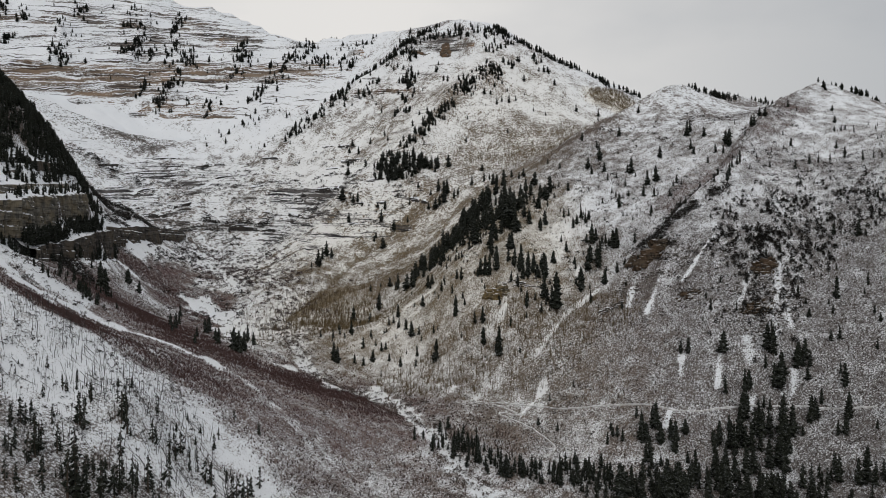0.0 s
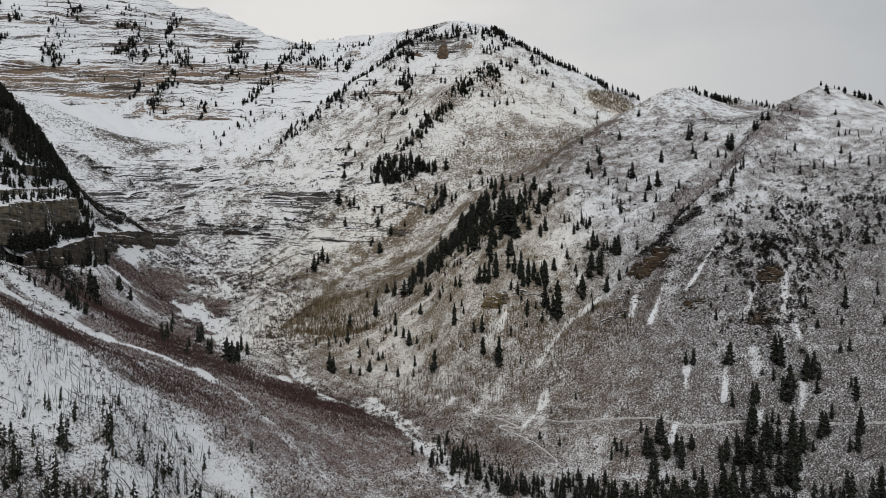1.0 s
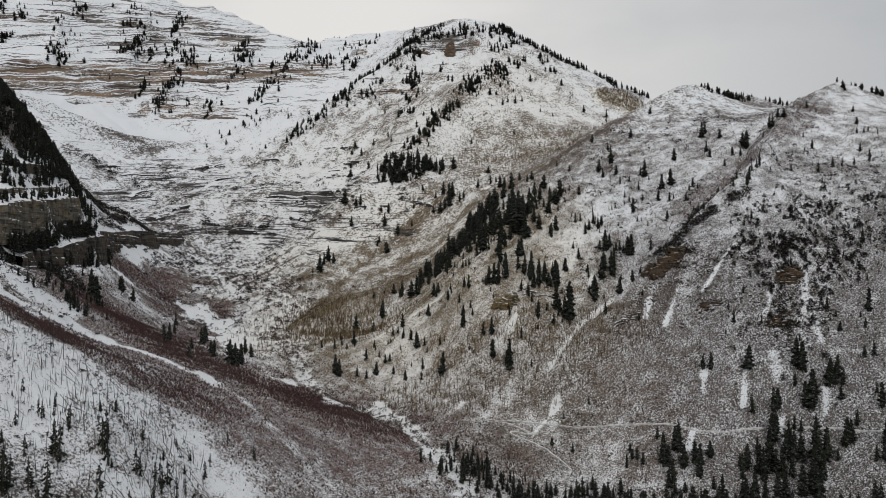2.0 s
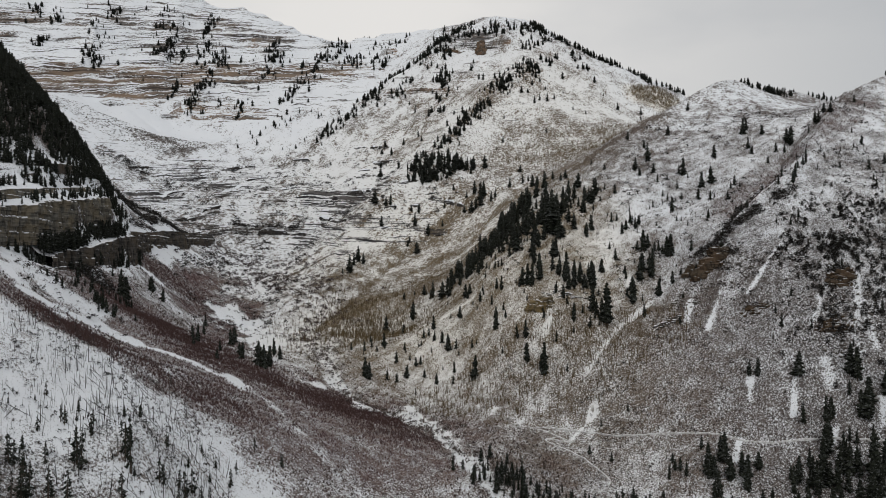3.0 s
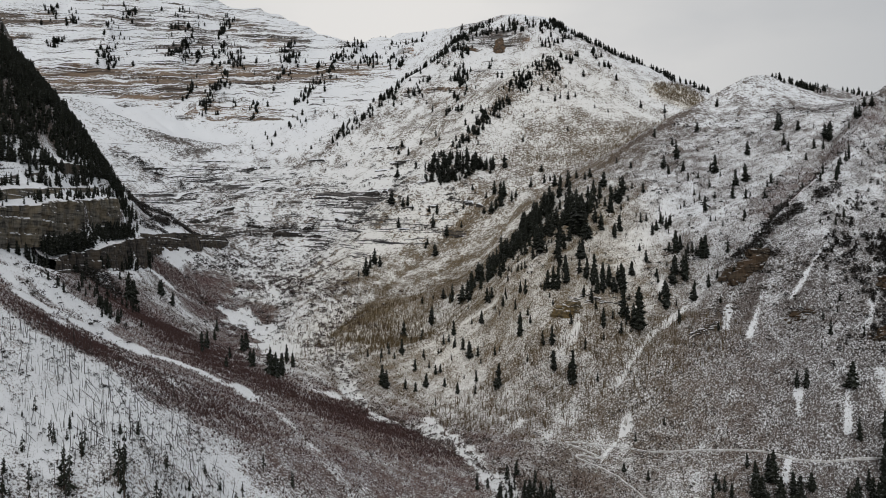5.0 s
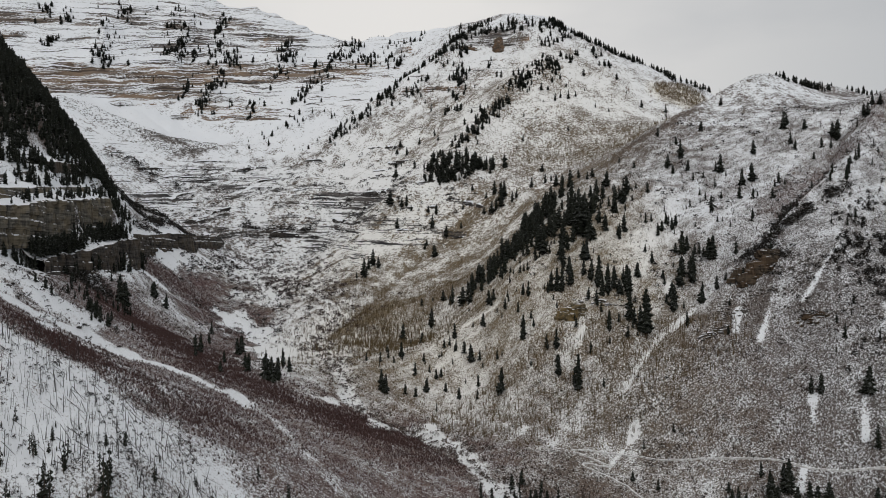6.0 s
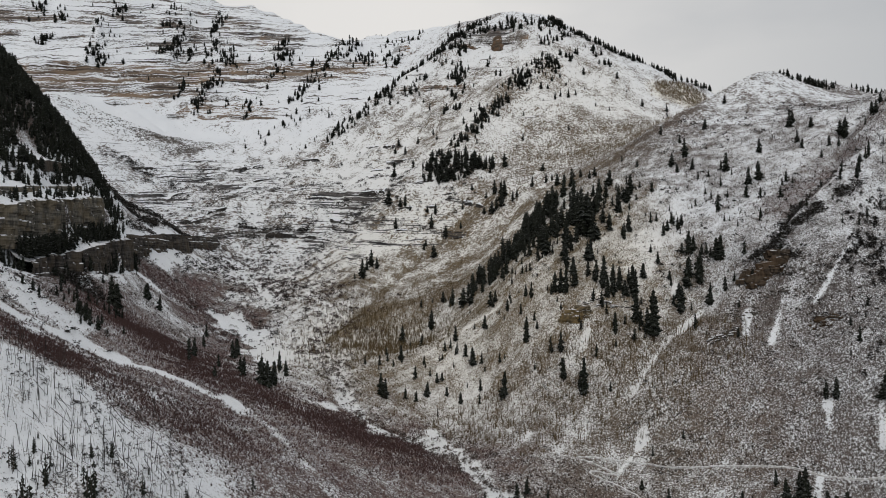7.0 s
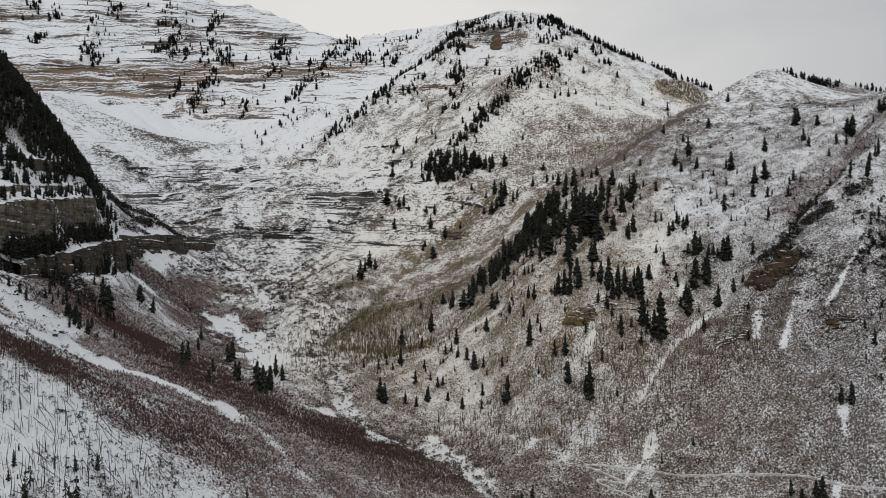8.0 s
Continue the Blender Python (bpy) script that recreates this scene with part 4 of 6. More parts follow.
    mesh.polygons.foreach_set("material_index", snowy)
    ob = new(name, mesh)
    return tagged(ob, label, "rock", group) if group else tagged(ob, label, "cliff", kind="structure")


cliff("cliff_upper", [(-268, 400, 160, 176), (-280, 440, 162, 179.5), (-284, 480, 164, 184), (-287, 534, 168, 189.5), (-298, 590, 170, 196), (-315, 612, 171, 197)], 201, LIMESTONE,
      "sheer grey layered limestone cliff with a snowy lip")
cliff("cliff_lower", [(-273, 466, 150, 150.5), (-272, 485, 146, 152.7), (-275, 505, 143, 154), (-275, 525, 142, 157.5), (-276, 545, 144, 161), (-284, 570, 145.5, 163), (-291, 618, 147, 165.5), (-300, 632, 148, 165.5)], 211, SHADED_LIMESTONE,
      "low layered limestone cliff, coloured as shaded, below a snowy ledge")
cliff("cliff_ridge", [(-298, 622, 158, 170), (-306, 690, 158, 172), (-313, 780, 157, 173), (-318, 850, 158, 174), (-322, 892, 159, 172)], 221, SHADED_LIMESTONE,
      "long limestone band, coloured as shaded, under a thin wooded ridge", shelf=False)


cliff("cliff_top", [(-281, 415, 184, 188), (-293, 450, 186, 190.5), (-298, 484, 189, 193.5), (-302, 534, 194, 199), (-312, 588, 199, 205), (-328, 612, 201, 206)], 231, LIMESTONE,
      "thin grey limestone band above a snowy ledge", 0.6)


cliff("cliff_wooded", [(-316, 515, 211, 215), (-317, 530, 212, 217), (-321, 565, 215, 220), (-330, 612, 219, 224)], 241, SHADED_LIMESTONE,
      "thin limestone band, coloured as shaded, between forest trees", 0.5)


# thin beds of rock that cross the snow of the bowl: a line on the plan and a height
BOWL_BEDS = [([(-494, 1067), (-484, 1075), (-474, 1081), (-466, 1092)], 3), ([(-379, 897), (-364, 917), (-347, 934), (-334, 965)], 6), ([(-294, 924), (-269, 932), (-239, 931), (-208, 919)], 3), ([(-286, 1011), (-263, 1015), (-238, 1014), (-212, 1007)], 3), ([(-222, 979), (-192, 959), (-164, 946), (-130, 887)], 3), ([(-187, 1048), (-165, 1047), (-144, 1056), (-118, 1028)], 4), ([(-115, 875), (-96, 876), (-77, 878), (-59, 873)], 3), ([(-378, 979), (-363, 994), (-349, 1014), (-340, 1053)], 3)]
HIGH_BEDS = [([(-124, 842), (-106, 845), (-88, 848), (-70, 843)], 3), ([(-408, 1126), (-388, 1128), (-371, 1142), (-351, 1145)], 3), ([(-204, 1139), (-178, 1130), (-152, 1118), (-127, 1108)], 3), ([(-106, 922), (-87, 922), (-67, 924), (-47, 921)], 4), ([(-483, 1132), (-461, 1138), (-441, 1149), (-421, 1160)], 3), ([(-67, 898), (-50, 890), (-33, 884), (-17, 879)], 3), ([(-327, 1124), (-302, 1120), (-279, 1124), (-256, 1127)], 3), ([(-448, 1013), (-438, 1034), (-420, 1038), (-407, 1052)], 3), ([(-255, 957), (-231, 951), (-206, 943), (-176, 905)], 3), ([(-448, 1092), (-435, 1102), (-418, 1106), (-404, 1115)], 3)]
for n, (line, tall) in enumerate(BOWL_BEDS + HIGH_BEDS + GREY_LEDGES[:8] + BOWL_LEDGES):
    foot = height(np.array([p[0] for p in line], float), np.array([p[1] for p in line], float))
    cliff("rock_ledge", [(x, y, z - 0.5, z + 0.1 + 0.30 * tall) for (x, y), z in zip(line, foot)], 401 + 7 * n, LEDGE_ROCK,
          "thin dark rock ledge crossing the snow", 0.5, 0.8, 10, False, "rock ledges in the bowl")


def block(rng, long, deep, tall):
    """A rough angular block of rock: a box with knocked-off, uneven corners."""
    v = [(0.5 * long * sx * rng.uniform(0.55, 1.1), 0.5 * deep * sy * rng.uniform(0.55, 1.1), 0.5 * tall * sz * rng.uniform(0.6, 1.1))
         for sz in (-1, 1) for sx, sy in ((-1, -1), (1, -1), (1, 1), (-1, 1))]
    v.append((rng.uniform(-0.2, 0.2) * long, rng.uniform(-0.2, 0.2) * deep, tall * rng.uniform(0.5, 0.75)))
    f = [(3, 2, 1, 0)] + [(k, (k + 1) % 4, 4 + (k + 1) % 4, 4 + k) for k in range(4)] + [(4 + k, 4 + (k + 1) % 4, 8) for k in range(4)]
    return v, f


BLOCKS = {}


def crag(x, y, wide, deep, count, size, mat, label, seed, turn=0.0, slab=1.0, tall=0.0):
    """Broken rock that breaks out of the slope: many bedded, angular blocks, larger towards the middle."""
    rng = random.Random(seed)
    if mat.name not in BLOCKS:
        BLOCKS[mat.name] = []
        for _ in range(14):
            mesh = bpy.data.meshes.new("block")
            v, f = block(rng, 1, 1, 1)
            mesh.from_pydata(v, [], f)
            mesh.materials.append(mat)
            BLOCKS[mat.name].append(mesh)
    ob = tagged(new("crag"), label, "rock", "crags on the slopes")
    foot = float(height(x, y))
    ob.matrix_basis = pose(x, y, foot)
    for _ in range(count):
        a, r = rng.uniform(0, 6.283), math.sqrt(rng.random())
        px, py = wide * r * math.cos(a), deep * r * math.sin(a)
        gx, gy = x + px * math.cos(turn) - py * math.sin(turn), y + px * math.sin(turn) + py * math.cos(turn)
        big = size * rng.uniform(0.4, 1.4) * (1.15 - 0.55 * r)
        stone_ = new("block", rng.choice(BLOCKS[mat.name]))
        stone_.parent = ob
        stone_.matrix_basis = Matrix.LocRotScale(
            (gx - x, gy - y, float(height(gx, gy)) - foot + 0.2 * big + tall * rng.random() * (1 - r)),
            Euler((rng.gauss(0, 0.25), rng.gauss(0, 0.2), turn + rng.gauss(0, 0.5 / slab))),
            (big * slab * rng.uniform(0.9, 1.6), big * rng.uniform(0.7, 1.1), big * rng.uniform(0.5, 1.15) / slab ** 0.7))
    return ob


crag(5, 1322, 8, 12, 220, 6.0, RED_ROCK, "reddish brown crag below the summit", 311, tall=24)
crag(-50, 1332, 30, 5, 60, 3.0, RED_ROCK, "bedded brown rock band below the summit", 313, -0.3, 3.0)
crag(149, 514, 15, 6.5, 120, 5.4, BROWN_ROCK, "dark brown crag on the ridge", 331)
crag(214, 470, 8, 6, 60, 3.4, BROWN_ROCK, "rough brown crag in dark scrub", 337)
crag(194, 438, 10, 6, 50, 2.2, BROWN_ROCK, "rough brown crag on the steep face", 341)
crag(39, 519, 9, 4.5, 110, 3.4, OCHRE_ROCK, "ochre crag with thin snowy beds", 347, -0.05, 1.3, 3.0)
crag(62, 527, 24, 8, 50, 1.5, SHADED_LIMESTONE, "thin grey rock beds breaking through the snow", 353, -0.08, 2.2)
crag(116, 484, 9, 3, 34, 2.4, SHADED_LIMESTONE, "low broken brown rock in brush", 359, 0.1, 1.6)
crag(163, 470, 8, 5, 40, 2.2, BROWN_ROCK, "low broken brown rock in brush", 367, 0.0, 1.4)

# ---- plants: materials ----


def plant_material(name, dark, light, scale, rough=0.85, snow=0.0):
    m, n, l, b = material(name, rough)
    pos = n.new("ShaderNodeNewGeometry")
    info = n.new("ShaderNodeObjectInfo")
    grain = noise_of(n, l, pos.outputs["Position"], scale, 3.0)
    mix = maths(n, l, "ADD", maths(n, l, "MULTIPLY", grain, 0.7), maths(n, l, "MULTIPLY", info.outputs["Random"], 0.3))
    mix = maths(n, l, "ADD", maths(n, l, "MULTIPLY", pos.outputs["Random Per Island"], 0.25), maths(n, l, "MULTIPLY", mix, 0.75))
    col = blend(n, l, mix, dark, light)
    if snow:
        sep = n.new("ShaderNodeSeparateXYZ")
        l.new(pos.outputs["Normal"], sep.inputs[0])
        patch = ramp01(n, l, noise_of(n, l, pos.outputs["Position"], 1.1, 2.0), 0.52, 0.66)
        up = ramp01(n, l, sep.outputs[2], 0.35, 0.8)
        col = blend(n, l, maths(n, l, "MULTIPLY", maths(n, l, "MULTIPLY", patch, up), snow), col, (0.72, 0.74, 0.78))
    l.new(col, b.inputs["Base Color"])
    return m


NEEDLES = plant_material("conifer_needles", (0.0075, 0.0095, 0.0075), (0.028, 0.032, 0.022), 0.6, snow=0.14)
BARK = plant_material("conifer_bark", (0.035, 0.026, 0.02), (0.10, 0.08, 0.065), 3.0)
DEAD_WOOD = plant_material("dead_wood", (0.016, 0.015, 0.015), (0.072, 0.067, 0.064), 2.0)
TWIGS = plant_material("bare_twigs", (0.030, 0.024, 0.021), (0.145, 0.114, 0.098), 0.2, snow=0.35)
RED_TWIGS = plant_material("red_twigs", (0.046, 0.028, 0.028), (0.167, 0.104, 0.098), 0.15, snow=0.35)
MAROON_TWIGS = plant_material("maroon_twigs", (0.030, 0.020, 0.021), (0.125, 0.088, 0.086), 0.3, snow=0.22)
TAN_TWIGS = plant_material("aspen_stems", (0.066, 0.048, 0.026), (0.215, 0.160, 0.090), 0.2, snow=0.2)
SCRUB = plant_material("dark_scrub", (0.012, 0.012, 0.012), (0.055, 0.047, 0.041), 0.4, snow=0.35)
JUNIPER = plant_material("juniper_leaves", (0.009, 0.009, 0.009), (0.036, 0.032, 0.028), 0.4, snow=0.12)
ROCK = plant_material("loose_rock", (0.06, 0.055, 0.05), (0.18, 0.16, 0.145), 0.5, snow=0.6)


# ---- plants: shapes, one unit high, as lists of corners and faces ----
def conifer_crown(rng, levels, each, full, broad=1.0, gaps=0.0):
    """Drooping, uneven whorls of boughs round a thin dark core, narrowing to the tip."""
    v, f = [], []
    wide = rng.uniform(0.16, 0.25) * broad
    low = rng.uniform(0.04, 0.16)
    thin = rng.uniform(0.0, 0.3) + gaps
    lop = rng.uniform(0, 6.28)
    core = 0.10 if gaps else 0.30
    for k in range(levels):
        z = low + (0.97 - low) * (k / levels) ** 0.95
        reach = wide * min(1.0, 0.55 + 2.6 * (z - low)) * (1 - z) ** 0.70 * rng.uniform(0.6, 1.2) + 0.010
        turn = rng.uniform(0, 6.28)
        for b in range(each):
            if rng.random() < thin:
                continue
            a = turn + 6.283 * (b + rng.uniform(-0.3, 0.3)) / each
            r = reach * rng.uniform(0.4, 1.35) * (1 + 0.2 * math.cos(a - lop))
            drop = r * rng.uniform(0.2, 0.75)
            w = 0.34 * r * rng.uniform(0.7, 1.2)
            c, s = math.cos(a), math.sin(a)
            n = len(v)
            v += [(0, 0, z + 0.03), (0.6 * r * c - w * s, 0.6 * r * s + w * c, z - 0.75 * drop), (r * c, r * s, z - drop + 0.015),
                  (0.6 * r * c + w * s, 0.6 * r * s - w * c, z - 0.75 * drop)]
            f += [(n, n + 2, n + 1), (n, n + 3, n + 2)]
            if full:
                v += [(0.5 * r * c, 0.5 * r * s, z - drop - 0.035)]
                f += [(n, n + 4, n + 2)]
    n = len(v)
    for k in range(6):
        v.append((core * wide * math.cos(k * 1.047), core * wide * math.sin(k * 1.047), low))
    v.append((0, 0, 1.0))
    f += [(n + k, n + (k + 1) % 6, n + 6) for k in range(6)] + [tuple(n + k for k in range(5, -1, -1))]
    return v, f


def tapered(points, radii, sides):
    """A bent, tapering stem through the points."""
    v, f = [], []
    for (x, y, z), r in zip(points, radii):
        for k in range(sides):
            a = 6.283 * k / sides
            v.append((x + r * math.cos(a), y + r * math.sin(a), z))
    for i in range(len(points) - 1):
        for k in range(sides):
            a, b = i * sides + k, i * sides + (k + 1) % sides
            f.append((a, b, b + sides, a + sides))
    f.append(tuple(range(sides - 1, -1, -1)))
    f.append(tuple((len(points) - 1) * sides + k for k in range(sides)))
    return v, f


def as_mesh(name, v, f, mat):
    mesh = bpy.data.meshes.new(name)
    mesh.from_pydata(v, [], f)
    mesh.materials.append(mat)
    return mesh


def part(name, mesh, parent, label=""):
    ob = new(name, mesh)
    ob.parent = parent
    return tagged(ob, label) if label else ob


def planted(x, y, size, turn=0.0, lean=(0.0, 0.0), sink=0.02):
    z = float(height(x, y)) - sink * size
    return Matrix.LocRotScale((x, y, z), Euler((lean[0], lean[1], turn)), (size, size, size))


# ---- single conifers, (x, y, height) ----
SPUR_TREES = [(-113, 851, 12), (-128, 777, 16), (-131, 770, 12), (-122, 773, 10), (-133, 754, 16), (-140, 753, 6), (-106, 876, 13), (-111, 876, 10), (-125, 881, 14), (-100, 873, 7), (-71, 864, 11), (-74, 845, 14), (-80, 870, 7), (-58, 836, 12), (-68, 805, 12), (-78, 822, 7), (-79, 815, 7), (-42, 841, 8), (-41, 866, 7), (-31, 886, 7), (-6, 867, 15), (1, 854, 19), (5, 857, 17), (-4, 841, 13), (-9, 840, 12), (1, 844, 13), (-15, 867, 7), (-17, 845, 7)]
GROVE_EDGE_TREES = [(13, 842, 12), (18, 847, 9), (35, 857, 11), (50, 903, 9), (50, 857, 10), (56, 855, 8), (58, 822, 12), (63, 740, 9), (54, 730, 15), (50, 790, 13), (73, 753, 8), (80, 745, 7), (85, 746, 8), (92, 708, 14), (83, 709, 11), (77, 702, 9), (69, 642, 11), (84, 625, 9), (70, 609, 10), (73, 599, 13), (58, 596, 25), (54, 595, 24), (42, 596, 12), (49, 592, 15), (44, 585, 14), (27, 593, 17), (39, 577, 16), (61, 684, 16), (54, 665, 21)]
SPUR_FRONT_TREES = [(55, 568, 14), (60, 545, 17), (51, 552, 11), (81, 586, 12), (86, 595, 10), (100, 658, 14), (93, 639, 12), (91, 641, 10), (85, 623, 9), (103, 604, 8), (108, 586, 10), (112, 591, 8), (119, 591, 9), (123, 596, 7), (149, 599, 11), (168, 571, 7), (118, 561, 17), (122, 563, 10), (114, 563, 7), (125, 557, 7), (128, 556, 7), (132, 548, 15), (134, 547, 16), (110, 536, 18), (118, 536, 15), (97, 557, 9), (101, 539, 6), (101, 516, 16), (119, 519, 12)]
OUTCROP_TREES = [(35, 538, 17), (29, 545, 12), (41, 541, 15), (32, 541, 15), (14, 552, 11), (11, 557, 9), (60, 531, 13), (65, 541, 14), (70, 543, 11), (75, 541, 11), (72, 504, 18), (74, 501, 11), (79, 491, 27), (76, 495, 15), (59, 499, 11), (47, 491, 7), (58, 491, 5), (51, 469, 6), (13, 501, 6), (9, 521, 17), (16, 524, 6), (23, 504, 6), (28, 502, 12), (28, 486, 14), (38, 474, 20), (36, 477, 11)]
SPUR_FOOT_TREES = [(-71, 693, 7), (-61, 693, 4), (-52, 689, 9), (-59, 654, 15), (-36, 567, 11), (-24, 536, 12), (-16, 562, 10), (-34, 660, 14), (-27, 649, 11), (-12, 579, 10), (-9, 579, 8), (-7, 524, 6), (-5, 495, 15), (-30, 504, 8), (-56, 548, 6), (-51, 537, 5), (-46, 529, 7), (-43, 531, 6), (-51, 514, 10), (-39, 515, 6), (-43, 492, 5), (-36, 542, 4), (-44, 552, 4), (-75, 504, 13), (-81, 642, 14), (-72, 555, 10), (-86, 553, 8), (-96, 556, 6), (-81, 557, 7), (81, 439, 5), (66, 438, 5), (56, 416, 5), (66, 408, 5)]
BANK_TREES = [(-160, 456, 7), (-227, 611, 9), (-180, 470, 7), (-190, 494, 9), (-183, 485, 11), (-214, 574, 8), (-166, 477, 8), (-191, 568, 13), (-191, 576, 14), (-154, 479, 9), (-150, 473, 11), (-139, 470, 14), (-135, 468, 14), (-133, 474, 13), (-141, 510, 12), (-134, 500, 9), (-78, 508, 13), (-253, 522, 18), (-250, 525, 17), (-251, 523, 14), (-259, 584, 14), (-252, 587, 11), (-261, 584, 11), (-245, 424, 5), (-241, 426, 6), (-237, 425, 5), (-242, 463, 7), (-230, 447, 8), (-223, 441, 8), (-219, 439, 9), (-227, 444, 7), (-221, 439, 8), (-216, 441, 8)]
RIGHT_HILL_TREES = [(209, 682, 12), (244, 707, 15), (249, 713, 11), (256, 694, 8), (236, 674, 10), (235, 663, 8), (268, 664, 15), (267, 668, 13), (290, 666, 10), (289, 658, 11), (303, 677, 8), (303, 665, 8), (245, 584, 11), (242, 582, 8), (229, 566, 11), (225, 560, 10), (215, 561, 8), (329, 579, 10), (331, 558, 9), (337, 543, 6), (379, 689, 6), (360, 650, 6), (291, 518, 5), (304, 507, 4), (306, 498, 7), (178, 669, 15), (192, 639, 15), (184, 636, 13), (173, 611, 9), (159, 719, 15), (145, 709, 12)]
RIGHT_FACE_TREES = [(163, 750, 8), (191, 766, 9), (225, 814, 8), (157, 688, 9), (153, 778, 9), (121, 733, 6), (113, 763, 6), (144, 429, 8), (148, 427, 8), (166, 418, 13), (168, 394, 14), (170, 393, 13), (187, 409, 17), (189, 405, 17), (199, 397, 11), (203, 397, 13), (185, 388, 14), (183, 390, 13), (189, 394, 13), (213, 374, 12), (238, 428, 14), (218, 421, 6), (231, 419, 6), (257, 428, 8), (249, 408, 5), (248, 401, 5), (236, 384, 7), (276, 470, 11), (265, 480, 8), (121, 478, 6)]
TRAIL_TREES = [(168, 325, 8), (171, 322, 8), (161, 344, 4), (127, 368, 6), (200, 351, 9), (164, 383, 15), (161, 381, 16), (155, 371, 18), (166, 371, 14), (170, 370, 11), (167, 369, 15), (175, 365, 19), (180, 365, 16), (174, 359, 15), (190, 366, 15), (193, 367, 12), (184, 362, 6), (199, 372, 8), (204, 357, 12), (206, 358, 14), (197, 353, 8), (212, 345, 5), (192, 320, 16), (188, 320, 12), (146, 374, 13), (150, 370, 15), (151, 366, 17), (159, 364, 15), (162, 352, 15), (167, 350, 15), (174, 356, 12)]
CREEK_TREES = [(113, 367, 6), (109, 399, 8), (109, 389, 13), (110, 383, 11), (117, 389, 15), (117, 380, 13), (124, 378, 14), (124, 384, 10), (132, 384, 9), (94, 396, 5), (94, 391, 6), (96, 390, 7), (98, 386, 7), (56, 359, 10), (58, 352, 9), (41, 359, 10), (67, 354, 10), (73, 365, 8), (86, 344, 17), (90, 347, 13), (94, 353, 11), (77, 351, 10), (129, 361, 12), (137, 354, 15), (141, 352, 16), (130, 348, 14), (111, 352, 16), (115, 346, 17), (144, 343, 11), (152, 337, 11), (159, 336, 10)]
NEAR_SLOPE_TREES = [(-119, 229, 16), (-117, 232, 16), (-114, 236, 13), (-111, 245, 11), (-148, 242, 8), (-148, 248, 9), (-142, 234, 7), (-136, 236, 12), (-137, 241, 10), (-129, 247, 11), (-124, 273, 11), (-124, 277, 11), (-112, 276, 8), (-105, 278, 7), (-107, 277, 6), (-99, 306, 7), (-93, 282, 8), (-98, 283, 5), (-80, 284, 9), (-79, 291, 8), (-84, 275, 8), (-86, 268, 10), (-88, 340, 6), (-151, 281, 5), (-137, 275, 7), (-102, 249, 7), (-107, 247, 9), (-103, 287, 5)]

RAGGED_TREES = [(-149, 244, 7), (-147, 249, 8), (-137, 237, 11), (-136, 238, 11), (-142, 234, 7), (-121, 228, 16), (-119, 230, 17), (-117, 232, 15), (-115, 238, 13), (-111, 239, 13), (-111, 243, 14), (-107, 244, 12), (-108, 250, 10), (-132, 260, 12), (-123, 271, 13), (-120, 269, 15), (-113, 275, 10), (-106, 280, 9), (-106, 286, 9), (-109, 282, 7), (-94, 280, 10), (-92, 281, 10), (-83, 278, 11), (-82, 281, 11), (-79, 286, 11), (-78, 301, 10), (-149, 277, 6), (-139, 280, 6), (-118, 293, 6)]
RAGGED_EDGE_TREES = [(-161, 288, 6), (-100, 279, 7), (-100, 288, 7), (-100, 315, 6), (-101, 342, 5), (-135, 218, 8), (-131, 217, 9), (-142, 231, 7), (-136, 231, 12), (-128, 226, 10), (-133, 244, 10), (-125, 235, 8), (-120, 233, 7), (-120, 243, 7), (-114, 244, 7), (-110, 251, 10), (-118, 259, 11), (-142, 246, 9), (-105, 252, 13), (-101, 261, 13), (-145, 249, 7), (-151, 267, 6), (-147, 276, 7), (-136, 273, 7), (-128, 278, 6), (-134, 261, 13), (-141, 255, 7), (-119, 294, 7), (-89, 341, 6), (-100, 339, 5)]
FOOT_TREES = [(197, 394, 14), (200, 394, 11), (171, 358, 14), (142, 370, 13), (153, 379, 10), (108, 384, 13), (116, 393, 11), (123, 375, 10), (90, 387, 7), (88, 347, 12), (85, 360, 9), (105, 346, 12), (109, 346, 14), (112, 347, 14), (118, 345, 14), (127, 356, 12), (129, 357, 9), (129, 343, 14), (137, 358, 11), (136, 346, 14), (138, 341, 14), (145, 351, 14), (151, 353, 14), (155, 353, 12), (145, 338, 14), (150, 335, 11), (157, 338, 7), (167, 346, 14), (166, 352, 12), (154, 334, 9), (162, 330, 9)]
SPUR_GROVE_TREES = [(41, 588, 20), (60, 589, 20), (54, 573, 11), (58, 537, 14), (55, 544, 14), (39, 567, 13), (42, 557, 12), (51, 528, 8), (64, 534, 12), (68, 536, 10), (71, 533, 10), (76, 535, 16), (77, 531, 18), (85, 546, 10), (60, 505, 9), (103, 528, 10), (104, 498, 9), (113, 544, 12), (118, 540, 14), (122, 550, 10), (135, 552, 12), (128, 520, 9), (28, 495, 5), (101, 544, 6), (95, 568, 6), (117, 600, 9)]
# clumps of trees on the far wall and on the peak
WALL_CLUMPS = [(-852, 1361), (-810, 1312), (-717, 1313), (-706, 1318), (-813, 1371), (-629, 1406), (-614, 1411), (-617, 1431), (-591, 1439), (-553, 1463), (-529, 1431), (-516, 1442), (-578, 1370), (-534, 1329), (-537, 1363), (-451, 1357), (-531, 1390), (-732, 1436), (-647, 1472), (-571, 1541), (-569, 1505)]
BUTTRESS_CLUMPS = [(-307, 1444), (-290, 1475), (-280, 1510), (-260, 1468), (-240, 1450), (-421, 1476), (-404, 1461), (-412, 1428), (-178, 1412), (-203, 1433), (-349, 1450), (-316, 1431), (-343, 1402), (-351, 1368), (-365, 1359)]
